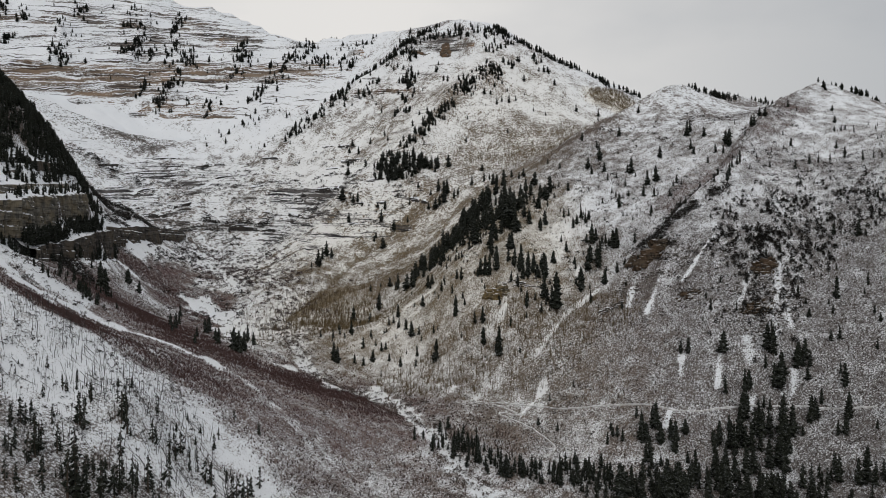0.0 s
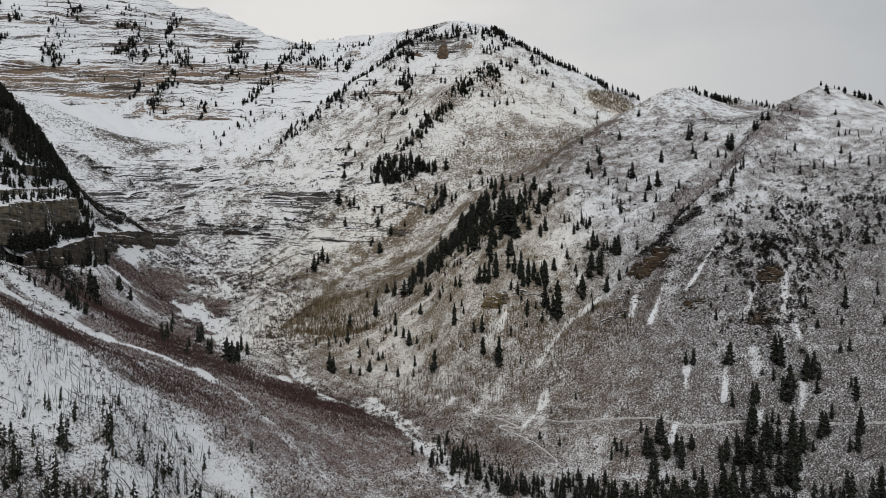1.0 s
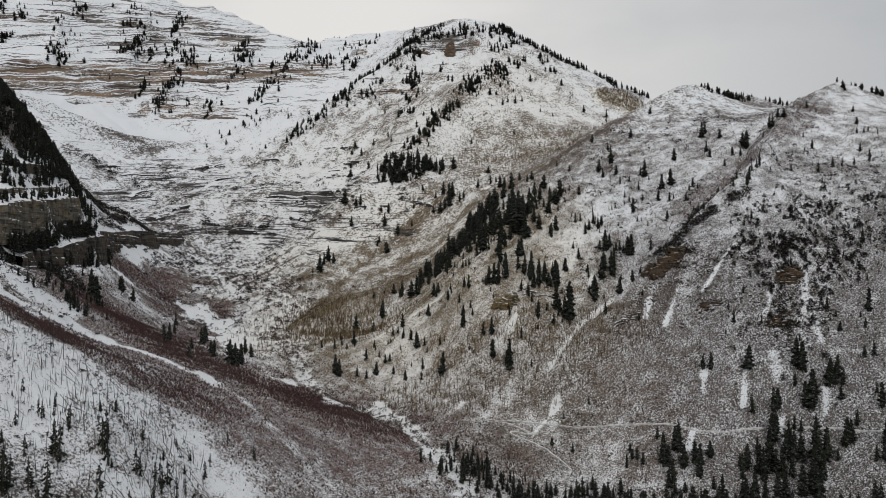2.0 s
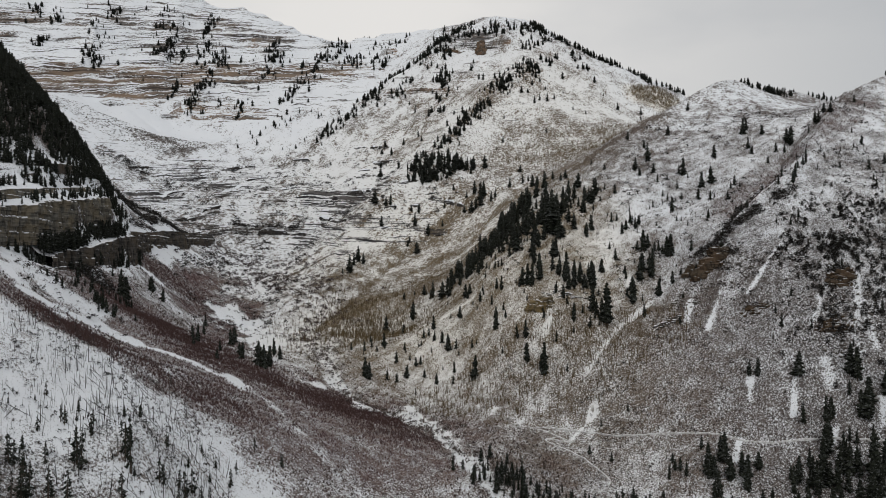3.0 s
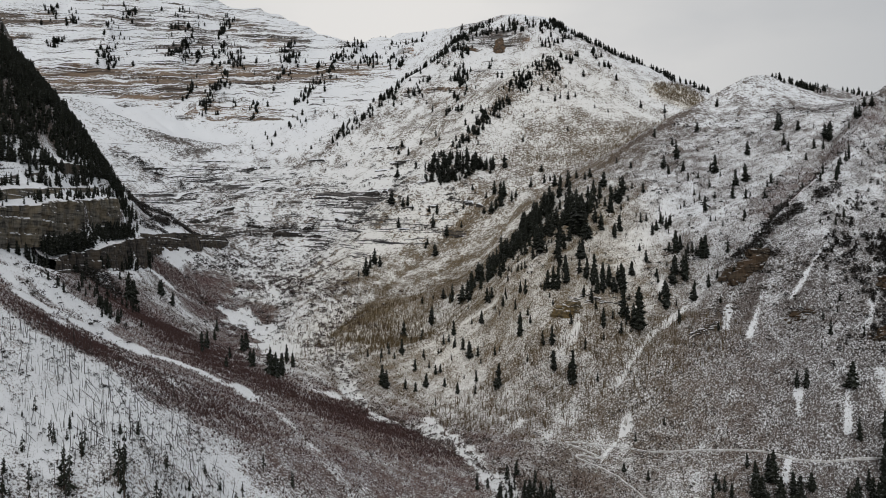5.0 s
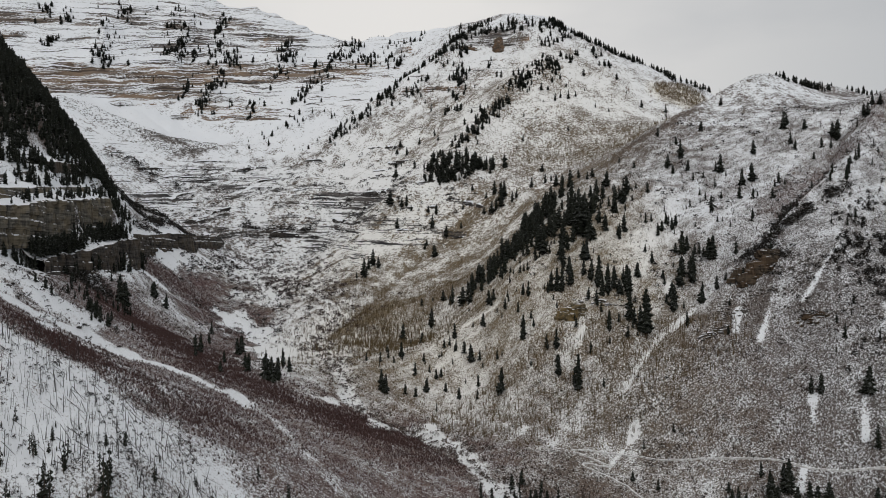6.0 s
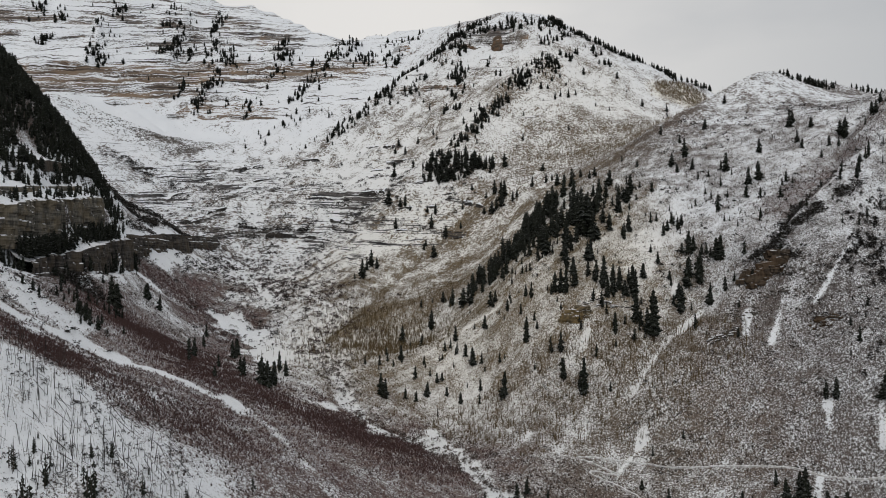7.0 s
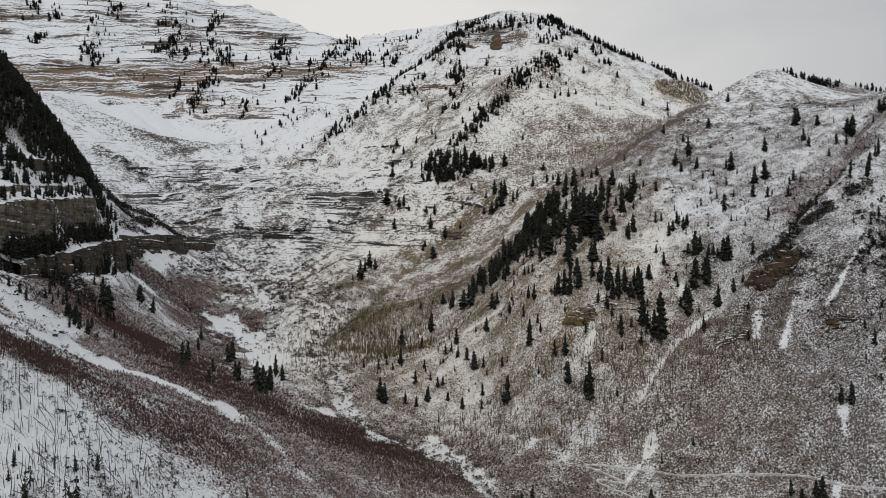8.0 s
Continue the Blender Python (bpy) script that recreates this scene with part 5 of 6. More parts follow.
PEAK_CLUMPS = [(-57, 1305), (-71, 1392), (-17, 1372), (-28, 1364), (4, 1364), (26, 1380), (34, 1360), (40, 1340), (60, 1357), (78, 1357), (92, 1341), (104, 1360), (115, 1371), (119, 1355), (100, 1313), (89, 1301), (123, 1341), (-58, 1331), (-60, 1270), (-55, 1257), (-69, 1250), (-64, 1158), (-22, 1060), (-18, 1066), (39, 1173), (67, 1190), (43, 1157), (82, 1202), (96, 1209), (173, 1297), (183, 1265), (118, 1244), (-108, 1307), (-86, 1366), (-92, 1294), (-129, 1264), (-137, 1249)]


def conifer(rng, label, group, ragged=False):
    tree = tagged(new("conifer"), label, "tree", group)
    bend = rng.uniform(-0.01, 0.01)
    part("trunk", as_mesh("trunk", *tapered([(0, 0, -0.03), (bend, 0, 0.3), (0, bend, 0.97)], (0.022, 0.016, 0.003), 6), BARK), tree)
    part("crown", as_mesh("crown", *(conifer_crown(rng, 15, 6, True, 0.9, 0.45) if ragged else conifer_crown(rng, 17, 9, True)), NEEDLES), tree)
    return tree


HILL_CONIFERS = []


def plant_conifers():
    rng = random.Random(7)
    stands = [(SPUR_TREES, "dark green conifer on a snowy ledged slope", "conifers on the ledges"),
              (GROVE_EDGE_TREES, "tall dark conifer at the edge of a dense grove", "conifers round the grove"),
              (SPUR_FRONT_TREES, "dark green conifer on a brushy snow-dusted spur", "conifers on the spur"),
              (SPUR_GROVE_TREES, "tall dark conifer in snowy brush on the spur", "conifers in the spur brush"),
              (OUTCROP_TREES, "dark conifer beside a layered rock outcrop", "conifers round the outcrop"),
              (SPUR_FOOT_TREES, "dark conifer in grey brush on the lower slope", "conifers on the lower slope"),
              (BANK_TREES, "dark conifer beside a snow bank and red thicket", "conifers on the bank"),
              (RIGHT_HILL_TREES, "dark conifer on the open snowy hill", "conifers on the hill"),
              (RIGHT_FACE_TREES, "dark bushy conifer on a steep brushy face", "conifers on the steep face"),
              (TRAIL_TREES, "tall dark conifer in a stand by the trail", "conifers by the trail"),
              (CREEK_TREES, "dark conifer in the stand above the creek", "conifers above the creek"),
              (FOOT_TREES, "tall dark conifer in the wood at the foot of the slope", "conifers at the foot of the slope"),
              (RAGGED_TREES, "tall ragged dark conifer with gaps between its boughs", "ragged conifers on the near slope"),
              (RAGGED_EDGE_TREES, "thin ragged dark conifer on the brushy near slope", "thin conifers on the near slope"),
              (NEAR_SLOPE_TREES, "ragged dark conifer among dead trees on snow", "conifers among dead trees")]
    for trees, label, group in stands:
        models = []
        HILL_CONIFERS.extend(t for t in trees if t[1] > 592)
        for i, (x, y, size) in enumerate(t for t in trees if t[1] <= 592):
            m = planted(x, y, size * rng.uniform(1.0, 1.15), rng.uniform(0, 6.28), (rng.gauss(0, 0.02), rng.gauss(0, 0.02)))
            girth = rng.uniform(0.9, 1.3)
            m = m @ Matrix.Diagonal((girth, girth, 1, 1))
            if i < 4:
                tree = conifer(rng, label, group, trees in (NEAR_SLOPE_TREES, RAGGED_TREES, RAGGED_EDGE_TREES))
                tree.matrix_basis = m
                models.append(tree)
            else:
                model = models[rng.randrange(4)]
                tree = copy_thing(model, Matrix())
                tree.matrix_basis = m


plant_conifers()


# ---- woods, scrub and brush that nobody could count ----
def scatter_mesh(name, models, x, y, size, turn, mat, label, category, lean=0.0, rng=None, sink=0.02, floor=None):
    """Many small plants joined into one mesh."""
    z = (height(x, y) if floor is None else floor) - sink * size
    rng = rng or np.random.default_rng(5)
    pick = rng.integers(0, len(models), len(x))
    tilt_x, tilt_y = rng.normal(0, lean, len(x)) if lean else np.zeros(len(x)), rng.normal(0, lean, len(x)) if lean else np.zeros(len(x))
    girth = rng.uniform(0.9, 1.4, len(x))
    verts, faces, start = [], [], 0
    for k, (mv, mf) in enumerate(models):
        on = pick == k
        if not on.any():
            continue
        mv, mf = np.array(mv, float), np.array(mf)
        c, s, g, h = np.cos(turn[on])[:, None], np.sin(turn[on])[:, None], (girth[on] * size[on])[:, None], size[on][:, None]
        px = (mv[:, 0] * c - mv[:, 1] * s) * g + tilt_x[on][:, None] * mv[:, 2] * h + x[on][:, None]
        py = (mv[:, 0] * s + mv[:, 1] * c) * g + tilt_y[on][:, None] * mv[:, 2] * h + y[on][:, None]
        pz = mv[:, 2] * h + z[on][:, None]
        verts.append(np.stack([px, py, pz], -1).reshape(-1, 3))
        faces.append((mf[None] + (np.arange(on.sum()) * len(mv))[:, None, None] + start).reshape(-1, 3))
        start += on.sum() * len(mv)
    verts, faces = np.concatenate(verts), np.concatenate(faces)
    mesh = bpy.data.meshes.new(name)
    mesh.vertices.add(len(verts))
    mesh.vertices.foreach_set("co", verts.ravel())
    mesh.loops.add(faces.size)
    mesh.loops.foreach_set("vertex_index", faces.ravel().astype(np.int32))
    mesh.polygons.add(len(faces))
    mesh.polygons.foreach_set("loop_start", (np.arange(len(faces)) * 3).astype(np.int32))
    mesh.update(calc_edges=True)
    mesh.materials.append(mat)
    return tagged(new(name, mesh), label, category, kind="stuff")


def near_line(rng, line, count, spread):
    """Places strewn along a line on the plan."""
    line = np.array(line, float)
    steps_ = np.hypot(*np.diff(line, axis=0).T)
    u = rng.uniform(0, steps_.sum(), count)
    k = np.clip(np.searchsorted(np.cumsum(steps_), u), 0, len(steps_) - 1)
    f = ((u - np.r_[0, np.cumsum(steps_)][k]) / steps_[k])[:, None]
    return (line[k] * (1 - f) + line[k + 1] * f) + rng.normal(0, spread, (count, 2))


def in_blob(rng, cx, cy, rx, ry, count):
    a, r = rng.uniform(0, 6.283, count), np.sqrt(rng.uniform(0, 1, count))
    return np.c_[cx + rx * r * np.cos(a), cy + ry * r * np.sin(a)]


def triangles(v, f):
    out = []
    for q in f:
        out += [(q[0], q[i], q[i + 1]) for i in range(1, len(q) - 1)]
    return v, out


def plant_woods():
    rng, pyr = np.random.default_rng(11), random.Random(3)
    far_models = [triangles(*conifer_crown(pyr, 10, 9, True, 1.35)) for _ in range(6)]
    near_models = [triangles(*conifer_crown(pyr, 12, 7, True)) for _ in range(6)]
    hill_models = [triangles(*conifer_crown(pyr, 12, 8, True, 1.4)) for _ in range(6)]

    def wood(name, places, low, high, label, models=far_models, keep=None, lean=0.02):
        xy = np.concatenate(places)
        if keep is not None:
            xy = xy[keep(xy[:, 0], xy[:, 1])]
        size = rng.uniform(low, high, len(xy)) * rng.choice([1.0, 0.75, 0.5], len(xy), p=[0.6, 0.25, 0.15])
        scatter_mesh(name, models, xy[:, 0], xy[:, 1], size, rng.uniform(0, 6.283, len(xy)), NEEDLES, label, "trees", lean, rng)

    wood("conifer_grove", [near_line(rng, [(46, 728), (33, 724), (18, 712), (2, 698)], 170, 11), near_line(rng, [(-2, 655), (-20, 680), (-36, 686)], 28, 9),
                           near_line(rng, [(70, 670), (23, 636)], 60, 13)], 12, 20, "dense dark conifer grove in a hollow of the spur", near_models)
    wood("ledge_wood", [in_blob(rng, -60, 940, 36, 26, 85), near_line(rng, [(-29, 944), (-5, 930)], 18, 6)], 10, 21, "dark conifer wood on a high snowy ledge")
    wood("forest", [in_blob(rng, -345, 560, 75, 130, 900), in_blob(rng, -375, 600, 60, 100, 700), in_blob(rng, -322, 545, 24, 85, 330), in_blob(rng, -430, 640, 60, 120, 500), in_blob(rng, -480, 740, 70, 90, 700), near_line(rng, [(-540, 805), (-556, 824)], 26, 6), near_line(rng, [(-341, 621), (-371, 650), (-414, 676), (-455, 715), (-488, 765)], 420, 14), in_blob(rng, -390, 610, 70, 90, 700)], 7, 14, "dense dark conifer forest on a steep slope above cliffs", near_models,
         keep=lambda x, y: (height(x, y) > 197) & (x < -296) & ((height(x, y) > 238) | (fbm(x, y, 20, 2, 97) > -0.2)))
    wood("forest_edge", [near_line(rng, [(-341, 621), (-371, 645), (-414, 676), (-455, 715), (-488, 765), (-535, 800)], 110, 7)], 11, 18, "tall dark conifers along the upper edge of a forest", near_models)
    wood("cliff_ledge_trees", [near_line(rng, [(-276, 440), (-279, 480), (-281, 534), (-290, 595)], 95, 3), near_line(rng, [(-279, 495), (-273, 520), (-292, 619)], 30, 5),
                               near_line(rng, [(-310, 480), (-316, 560)], 40, 5)], 6, 12, "small dark conifers on snowy cliff ledges", near_models)
    yy, back = rng.uniform(466, 605, 180), rng.uniform(0.5, 8.5, 180)
    xx = np.interp(yy, [395, 440, 485, 505, 525, 570, 618], [-262, -270, -272, -275, -278, -284, -291]) - back
    shelf = np.interp(yy, [395, 440, 485, 505, 525, 570, 618], [150, 151, 152.7, 154, 157.5, 163, 165.5]) + 0.43 * back
    scatter_mesh("shelf_trees", near_models, xx, yy, rng.uniform(6, 14.5, 180), rng.uniform(0, 6.283, 180), NEEDLES, "row of dark conifers along the foot of a cliff", "trees", 0.02, rng, 0.06, shelf)
    yy, back = rng.uniform(405, 605, 70), rng.uniform(1.5, 11, 70)
    xx = np.interp(yy, [400, 440, 480, 534, 590, 612], [-268, -280, -284, -287, -298, -315]) - back
    shelf = np.interp(yy, [400, 440, 480, 534, 590, 612], [176, 179.5, 184, 189.5, 196, 197]) + 0.42 * back
    scatter_mesh("brow_trees", near_models, xx, yy, rng.uniform(3, 9, 70), rng.uniform(0, 6.283, 70), NEEDLES, "small dark conifers on the snowy brow of a cliff", "trees", 0.02, rng, 0.06, shelf)
    yy, back = rng.uniform(418, 605, 80), rng.uniform(1, 9, 80)
    xx = np.interp(yy, [415, 450, 484, 534, 588, 612], [-281, -293, -298, -302, -312, -328]) - back
    shelf = np.interp(yy, [415, 450, 484, 534, 588, 612], [188, 190.5, 193.5, 199, 205, 206]) + 0.42 * back
    shelf = np.maximum(shelf, height(xx, yy))
    scatter_mesh("upper_brow_trees", near_models, xx, yy, rng.uniform(4, 11, 80), rng.uniform(0, 6.283, 80), NEEDLES, "dark conifers above a thin cliff band", "trees", 0.02, rng, 0.06, shelf)
    wood("cliff_end_trees", [in_blob(rng, -300, 632, 9, 16, 40), near_line(rng, [(-314, 626), (-319, 645), (-331, 666)], 70, 3.5), in_blob(rng, -289, 538, 6, 14, 24)], 4, 11, "small dark conifers at the end of a cliff", near_models)
    wood("ridge_edge_trees", [near_line(rng, [(-371, 736), (-380, 785), (-356, 803), (-338, 806), (-322, 888)], 260, 3)], 2, 4.5, "small dark conifers on a thin rocky ridge")
    wood("bench_trees", [near_line(rng, [(-240, 455), (-216, 445)], 22, 7), in_blob(rng, -250, 490, 18, 30, 20), near_line(rng, [(-294, 466), (-291, 485), (-284, 495), (-275, 495), (-268, 509)], 46, 3)], 4, 9, "small dark conifers on a snowy bench", near_models)
    wood("peak_trees", [near_line(rng, [(-53, 1347), (-87, 1310), (-145, 1330), (-183, 1250), (-224, 1205), (-255, 1170)], 170, 6),
                        near_line(rng, [(-90, 1372), (-60, 1385), (-30, 1398), (-8, 1408)], 80, 6), *[rng.normal(c, (7, 8), (9, 2)) for c in PEAK_CLUMPS], near_line(rng, [(100, 1390), (184, 1345), (257, 1325), (306, 1305)], 150, 6),
                        near_line(rng, [(93, 1216), (43, 1164), (14, 1119), (-28, 1038), (-54, 983)], 120, 6), near_line(rng, [(-62, 1240), (-60, 1190)], 20, 6),
                        in_blob(rng, -40, 1130, 190, 160, 50), in_blob(rng, 150, 1180, 110, 110, 30)], 7, 14, "dark conifers along the crest and face of a snowy peak")
    wood("wall_trees", [*[rng.normal(c, (5, 10), (20, 2)) for c in WALL_CLUMPS], *[rng.normal(c, (6, 9), (14, 2)) for c in BUTTRESS_CLUMPS], near_line(rng, WALL_FOLD_A, 40, 10), near_line(rng, WALL_FOLD_B, 30, 8), near_line(rng, WALL_FOLD_C, 30, 9), near_line(rng, WALL_FOLD_D, 50, 9),
                        near_line(rng, WALL_FOLD_E, 34, 9), in_blob(rng, -230, 1480, 110, 60, 60), in_blob(rng, -560, 1420, 260, 90, 90), in_blob(rng, -330, 1250, 130, 70, 30)],
         6, 14, "dark conifers on the ledges of a layered snowy wall")
    wood("far_crest_trees", [near_line(rng, [(-290, 1640), (-237, 1655), (-125, 1675)], 24, 4)], 8, 13, "dark conifers on a far snowy crest")
    wood("crest_trees", [near_line(rng, [(305, 872), (340, 884), (380, 905)], 60, 5), near_line(rng, [(395, 900), (430, 905)], 16, 5), near_line(rng, [(395, 750), (440, 735), (480, 722)], 30, 4)],
         5, 10, "dark conifers along the skyline of the hill")
    wood("far_saddle_trees", [near_line(rng, [(300, 1295), (370, 1290)], 30, 12)], 7, 13, "dark conifers on the saddle behind the spur")
    wood("creek_wood", [near_line(rng, [(-9, 388), (11, 390), (23, 375), (34, 364), (47, 353)], 120, 6), in_blob(rng, 62, 362, 24, 12, 70), in_blob(rng, 95, 352, 32, 12, 60)], 4, 9.5, "small dark conifers along the creek", near_models)
    wood("lower_wood", [near_line(rng, [(77, 347), (116, 351), (147, 338), (190, 315)], 90, 9), near_line(rng, [(150, 375), (175, 372)], 20, 8)], 8, 16, "dark conifer wood at the foot of the slope", near_models)
    wood("hill_saplings", [in_blob(rng, 120, 590, 120, 110, 130), in_blob(rng, -10, 560, 80, 70, 60), in_blob(rng, 220, 430, 80, 60, 40), in_blob(rng, 320, 620, 90, 90, 40)], 4, 10,
         "scattered small conifers on the brushy hill", near_models)
    hill = np.array(HILL_CONIFERS, float)
    scatter_mesh("hill_conifers", hill_models, hill[:, 0], hill[:, 1], hill[:, 2] * rng.uniform(1.1, 1.3, len(hill)), rng.uniform(0, 6.283, len(hill)), NEEDLES, "dark conifers scattered over the high snowy slopes", "trees", 0.02, rng)
    wood("near_saplings", [in_blob(rng, -120, 265, 50, 50, 60)], 2, 6, "small ragged conifers among dead trees on snow", near_models)


plant_woods()


def clump(rng, blades, spread, width):
    """A bare bush: blades that fan out from the root."""
    v, f = [], []
    for b in range(blades):
        a, r = 6.283 * (b + rng.uniform(-0.4, 0.4)) / blades, spread * rng.uniform(0.3, 1.0)
        c, s, w = math.cos(a), math.sin(a), width * rng.uniform(0.6, 1.3)
        top = rng.uniform(0.65, 1.0)
        n = len(v)
        v += [(0.3 * r * c - w * s, 0.3 * r * s + w * c, 0), (0.3 * r * c + w * s, 0.3 * r * s - w * c, 0), (r * c, r * s, top)]
        f += [(n, n + 1, n + 2)]
    return v, f


def lump(rng):
    """A low rounded bush of many small leaves of different tilt."""
    v, f = [], []
    for b in range(18):
        a, t, r = rng.uniform(0, 6.283), rng.uniform(0.1, 1.0), rng.uniform(0.35, 0.6)
        d = Vector((math.cos(a) * r * math.sqrt(1 - 0.8 * t * t), math.sin(a) * r * math.sqrt(1 - 0.8 * t * t), 0.15 + 0.7 * t))
        n = len(v)
        for _ in range(3):
            v.append(tuple(d + Vector((rng.uniform(-0.3, 0.3), rng.uniform(-0.3, 0.3), rng.uniform(-0.25, 0.25)))))
        f.append((n, n + 1, n + 2))
    return v, f


def juniper(rng):
    """An upright dark bush: many small leaves of different tilt round a stem."""
    v, f = [], []
    for b in range(48):
        a, t = rng.uniform(0, 6.283), rng.uniform(0.0, 1.0)
        r = rng.uniform(0.10, 0.40) * (1 - 0.6 * t) + 0.02
        d = Vector((math.cos(a) * r, math.sin(a) * r, 0.04 + 0.9 * t))
        n = len(v)
        for _ in range(3):
            v.append(tuple(d + Vector((rng.uniform(-0.22, 0.22), rng.uniform(-0.22, 0.22), rng.uniform(-0.18, 0.18)))))
        f.append((n, n + 1, n + 2))
    return v, f


def stone(rng):
    v = [(rng.uniform(0.35, 0.6) * x, rng.uniform(0.35, 0.6) * y, 0.3 + rng.uniform(0.2, 0.4) * z) for x, y, z in
         ((1, 0, 0), (0, 1, 0), (-1, 0, 0), (0, -1, 0), (0.3, 0.2, 1), (0, 0, -1), (0.7, -0.6, 0.5), (-0.6, 0.6, 0.5))]
    bm = bmesh.new()
    for p in v:
        bm.verts.new(p)
    bmesh.ops.convex_hull(bm, input=bm.verts)
    bmesh.ops.triangulate(bm, faces=bm.faces)
    bm.verts.ensure_lookup_table()
    bm.verts.index_update()
    out = [tuple(p.co) for p in bm.verts], [tuple(p.index for p in q.verts) for q in bm.faces]
    bm.free()
    return out


def plant_brush():
    rng, pyr = np.random.default_rng(23), random.Random(9)
    bushes = [clump(pyr, 7, 0.55, 0.08) for _ in range(8)]
    wands = [clump(pyr, 7, 0.42, 0.05) for _ in range(8)]
    stems = [clump(pyr, 3, 0.18, 0.025) for _ in range(6)]
    x, y = rng.uniform(-330, 380, 330000), 200 + 600 * rng.uniform(0, 1, 330000) ** 1.3
    x, y = x[np.abs(x + 8) < 0.72 * y], y[np.abs(x + 8) < 0.72 * y]
    brush, red, rock, aspen = cover_of(x, y, bare_height(x, y))
    luck = rng.uniform(0, 1, len(x))
    grey = (luck < np.clip(brush - 0.1, 0, 1) ** 1.2 * 0.75) & (red < 0.35) & (rock < 1.2)
    open_snow = ((x + 140) * 0.75 + (y - 290) * 0.66 < 36) & (y < 380) & (x < -60)
    grey &= ~open_snow | (rng.uniform(0, 1, len(x)) < 0.35 + 0.9 * fbm(x, y, 12, 2, 63))
    size = rng.uniform(0.5, 1.5, len(x))
    tawny = grey & (aspen > 0.3)
    grey &= ~tawny
    scatter_mesh("brush", bushes, x[grey], y[grey], size[grey], luck[grey] * 40, TWIGS, "bare grey-brown brush poking through the snow", "shrubs", 0.12, rng)
    scatter_mesh("tan_brush", bushes, x[tawny], y[tawny], size[tawny], luck[tawny] * 40, TAN_TWIGS, "bare tan brush on the spur", "shrubs", 0.12, rng)
    ruddy = (luck < red * 1.0) & (red > 0.2)
    scatter_mesh("red_thicket", wands, x[ruddy], y[ruddy], 1.05 * size[ruddy], luck[ruddy] * 40, RED_TWIGS, "dense bare reddish-brown thicket on the slope", "shrubs", 0.12, rng)
    extra = np.concatenate([near_line(rng, THICKET_MAIN, 20000, 17), near_line(rng, THICKET_UP, 7000, 12), near_line(rng, THICKET_LOW, 9000, 15)])
    red = cover_of(extra[:, 0], extra[:, 1], bare_height(extra[:, 0], extra[:, 1]))[1]
    extra = extra[red > rng.uniform(0.15, 0.7, len(extra))]
    scatter_mesh("red_willow", wands, extra[:, 0], extra[:, 1], rng.uniform(0.8, 1.8, len(extra)), rng.uniform(0, 6, len(extra)), RED_TWIGS, "dense reddish willow brush above the creek", "shrubs", 0.1, rng)
    tan = np.concatenate([rng.normal((-100, 645), (30, 36), (3600, 2)), rng.normal((90, 960), (75, 55), (2600, 2)), in_blob(rng, 298, 1240, 42, 34, 2200), in_blob(rng, 45, 480, 90, 35, 1500)])
    scatter_mesh("aspen_thicket", stems, tan[:, 0], tan[:, 1], rng.uniform(2.5, 6.5, len(tan)), rng.uniform(0, 6, len(tan)), TAN_TWIGS, "bare tan aspen stems on the slope", "trees", 0.05, rng)
    lumps = [lump(pyr) for _ in range(8)]
    dark = np.concatenate([near_line(rng, [(-371, 736), (-380, 785), (-356, 803), (-338, 806), (-322, 888)], 500, 2.5), near_line(rng, [(150, 522), (189, 566), (223, 602)], 230, 3.5), near_line(rng, [(140, 520), (165, 515)], 200, 5), in_blob(rng, -230, 820, 80, 110, 160), near_line(rng, [(-352, 700), (-345, 770), (-325, 840)], 160, 8), in_blob(rng, -260, 960, 160, 90, 620)])
    dark = np.concatenate([dark, in_blob(rng, -330, 1080, 200, 60, 380), near_line(rng, [(-325, 920), (-264, 938), (-211, 932)], 260, 3.5), near_line(rng, [(-560, 1085), (-500, 1075), (-440, 1060)], 220, 5), near_line(rng, [(-348, 700), (-346, 750), (-342, 800), (-334, 850)], 420, 5), near_line(rng, [(-322, 650), (-320, 690), (-322, 720)], 160, 3), in_blob(rng, -100, 900, 80, 60, 200), near_line(rng, [(232, 560), (198, 543), (174, 537), (145, 525), (132, 523)], 520, 2.6)])
    dark = np.concatenate([dark, in_blob(rng, 280, 560, 60, 50, 160), in_blob(rng, 220, 690, 120, 110, 260), in_blob(rng, 120, 600, 110, 80, 200), in_blob(rng, 168, 480, 40, 25, 160), in_blob(rng, 120, 545, 30, 15, 60), in_blob(rng, -215, 670, 50, 60, 220), near_line(rng, [(-290, 650), (-296, 760), (-290, 840)], 220, 9), in_blob(rng, -230, 420, 30, 30, 80), near_line(rng, [(-296, 460), (-291, 485), (-284, 495), (-275, 495), (-268, 509)], 420, 3.2), in_blob(rng, -266, 512, 12, 14, 220)])
    dark = dark[fbm(dark[:, 0] * 1.6, dark[:, 1] * 0.7, 16, 3, 91) > rng.normal(-0.02, 0.14, len(dark))]
    scatter_mesh("dark_scrub", lumps, dark[:, 0], dark[:, 1], rng.uniform(1.4, 3.2, len(dark)) * np.where(dark[:, 1] > 700, 1.4, 1.0), rng.uniform(0, 6, len(dark)), SCRUB, "dark low scrub on the steep snowy hillside", "shrubs", 0.0, rng)
    uprights = [juniper(pyr) for _ in range(8)]
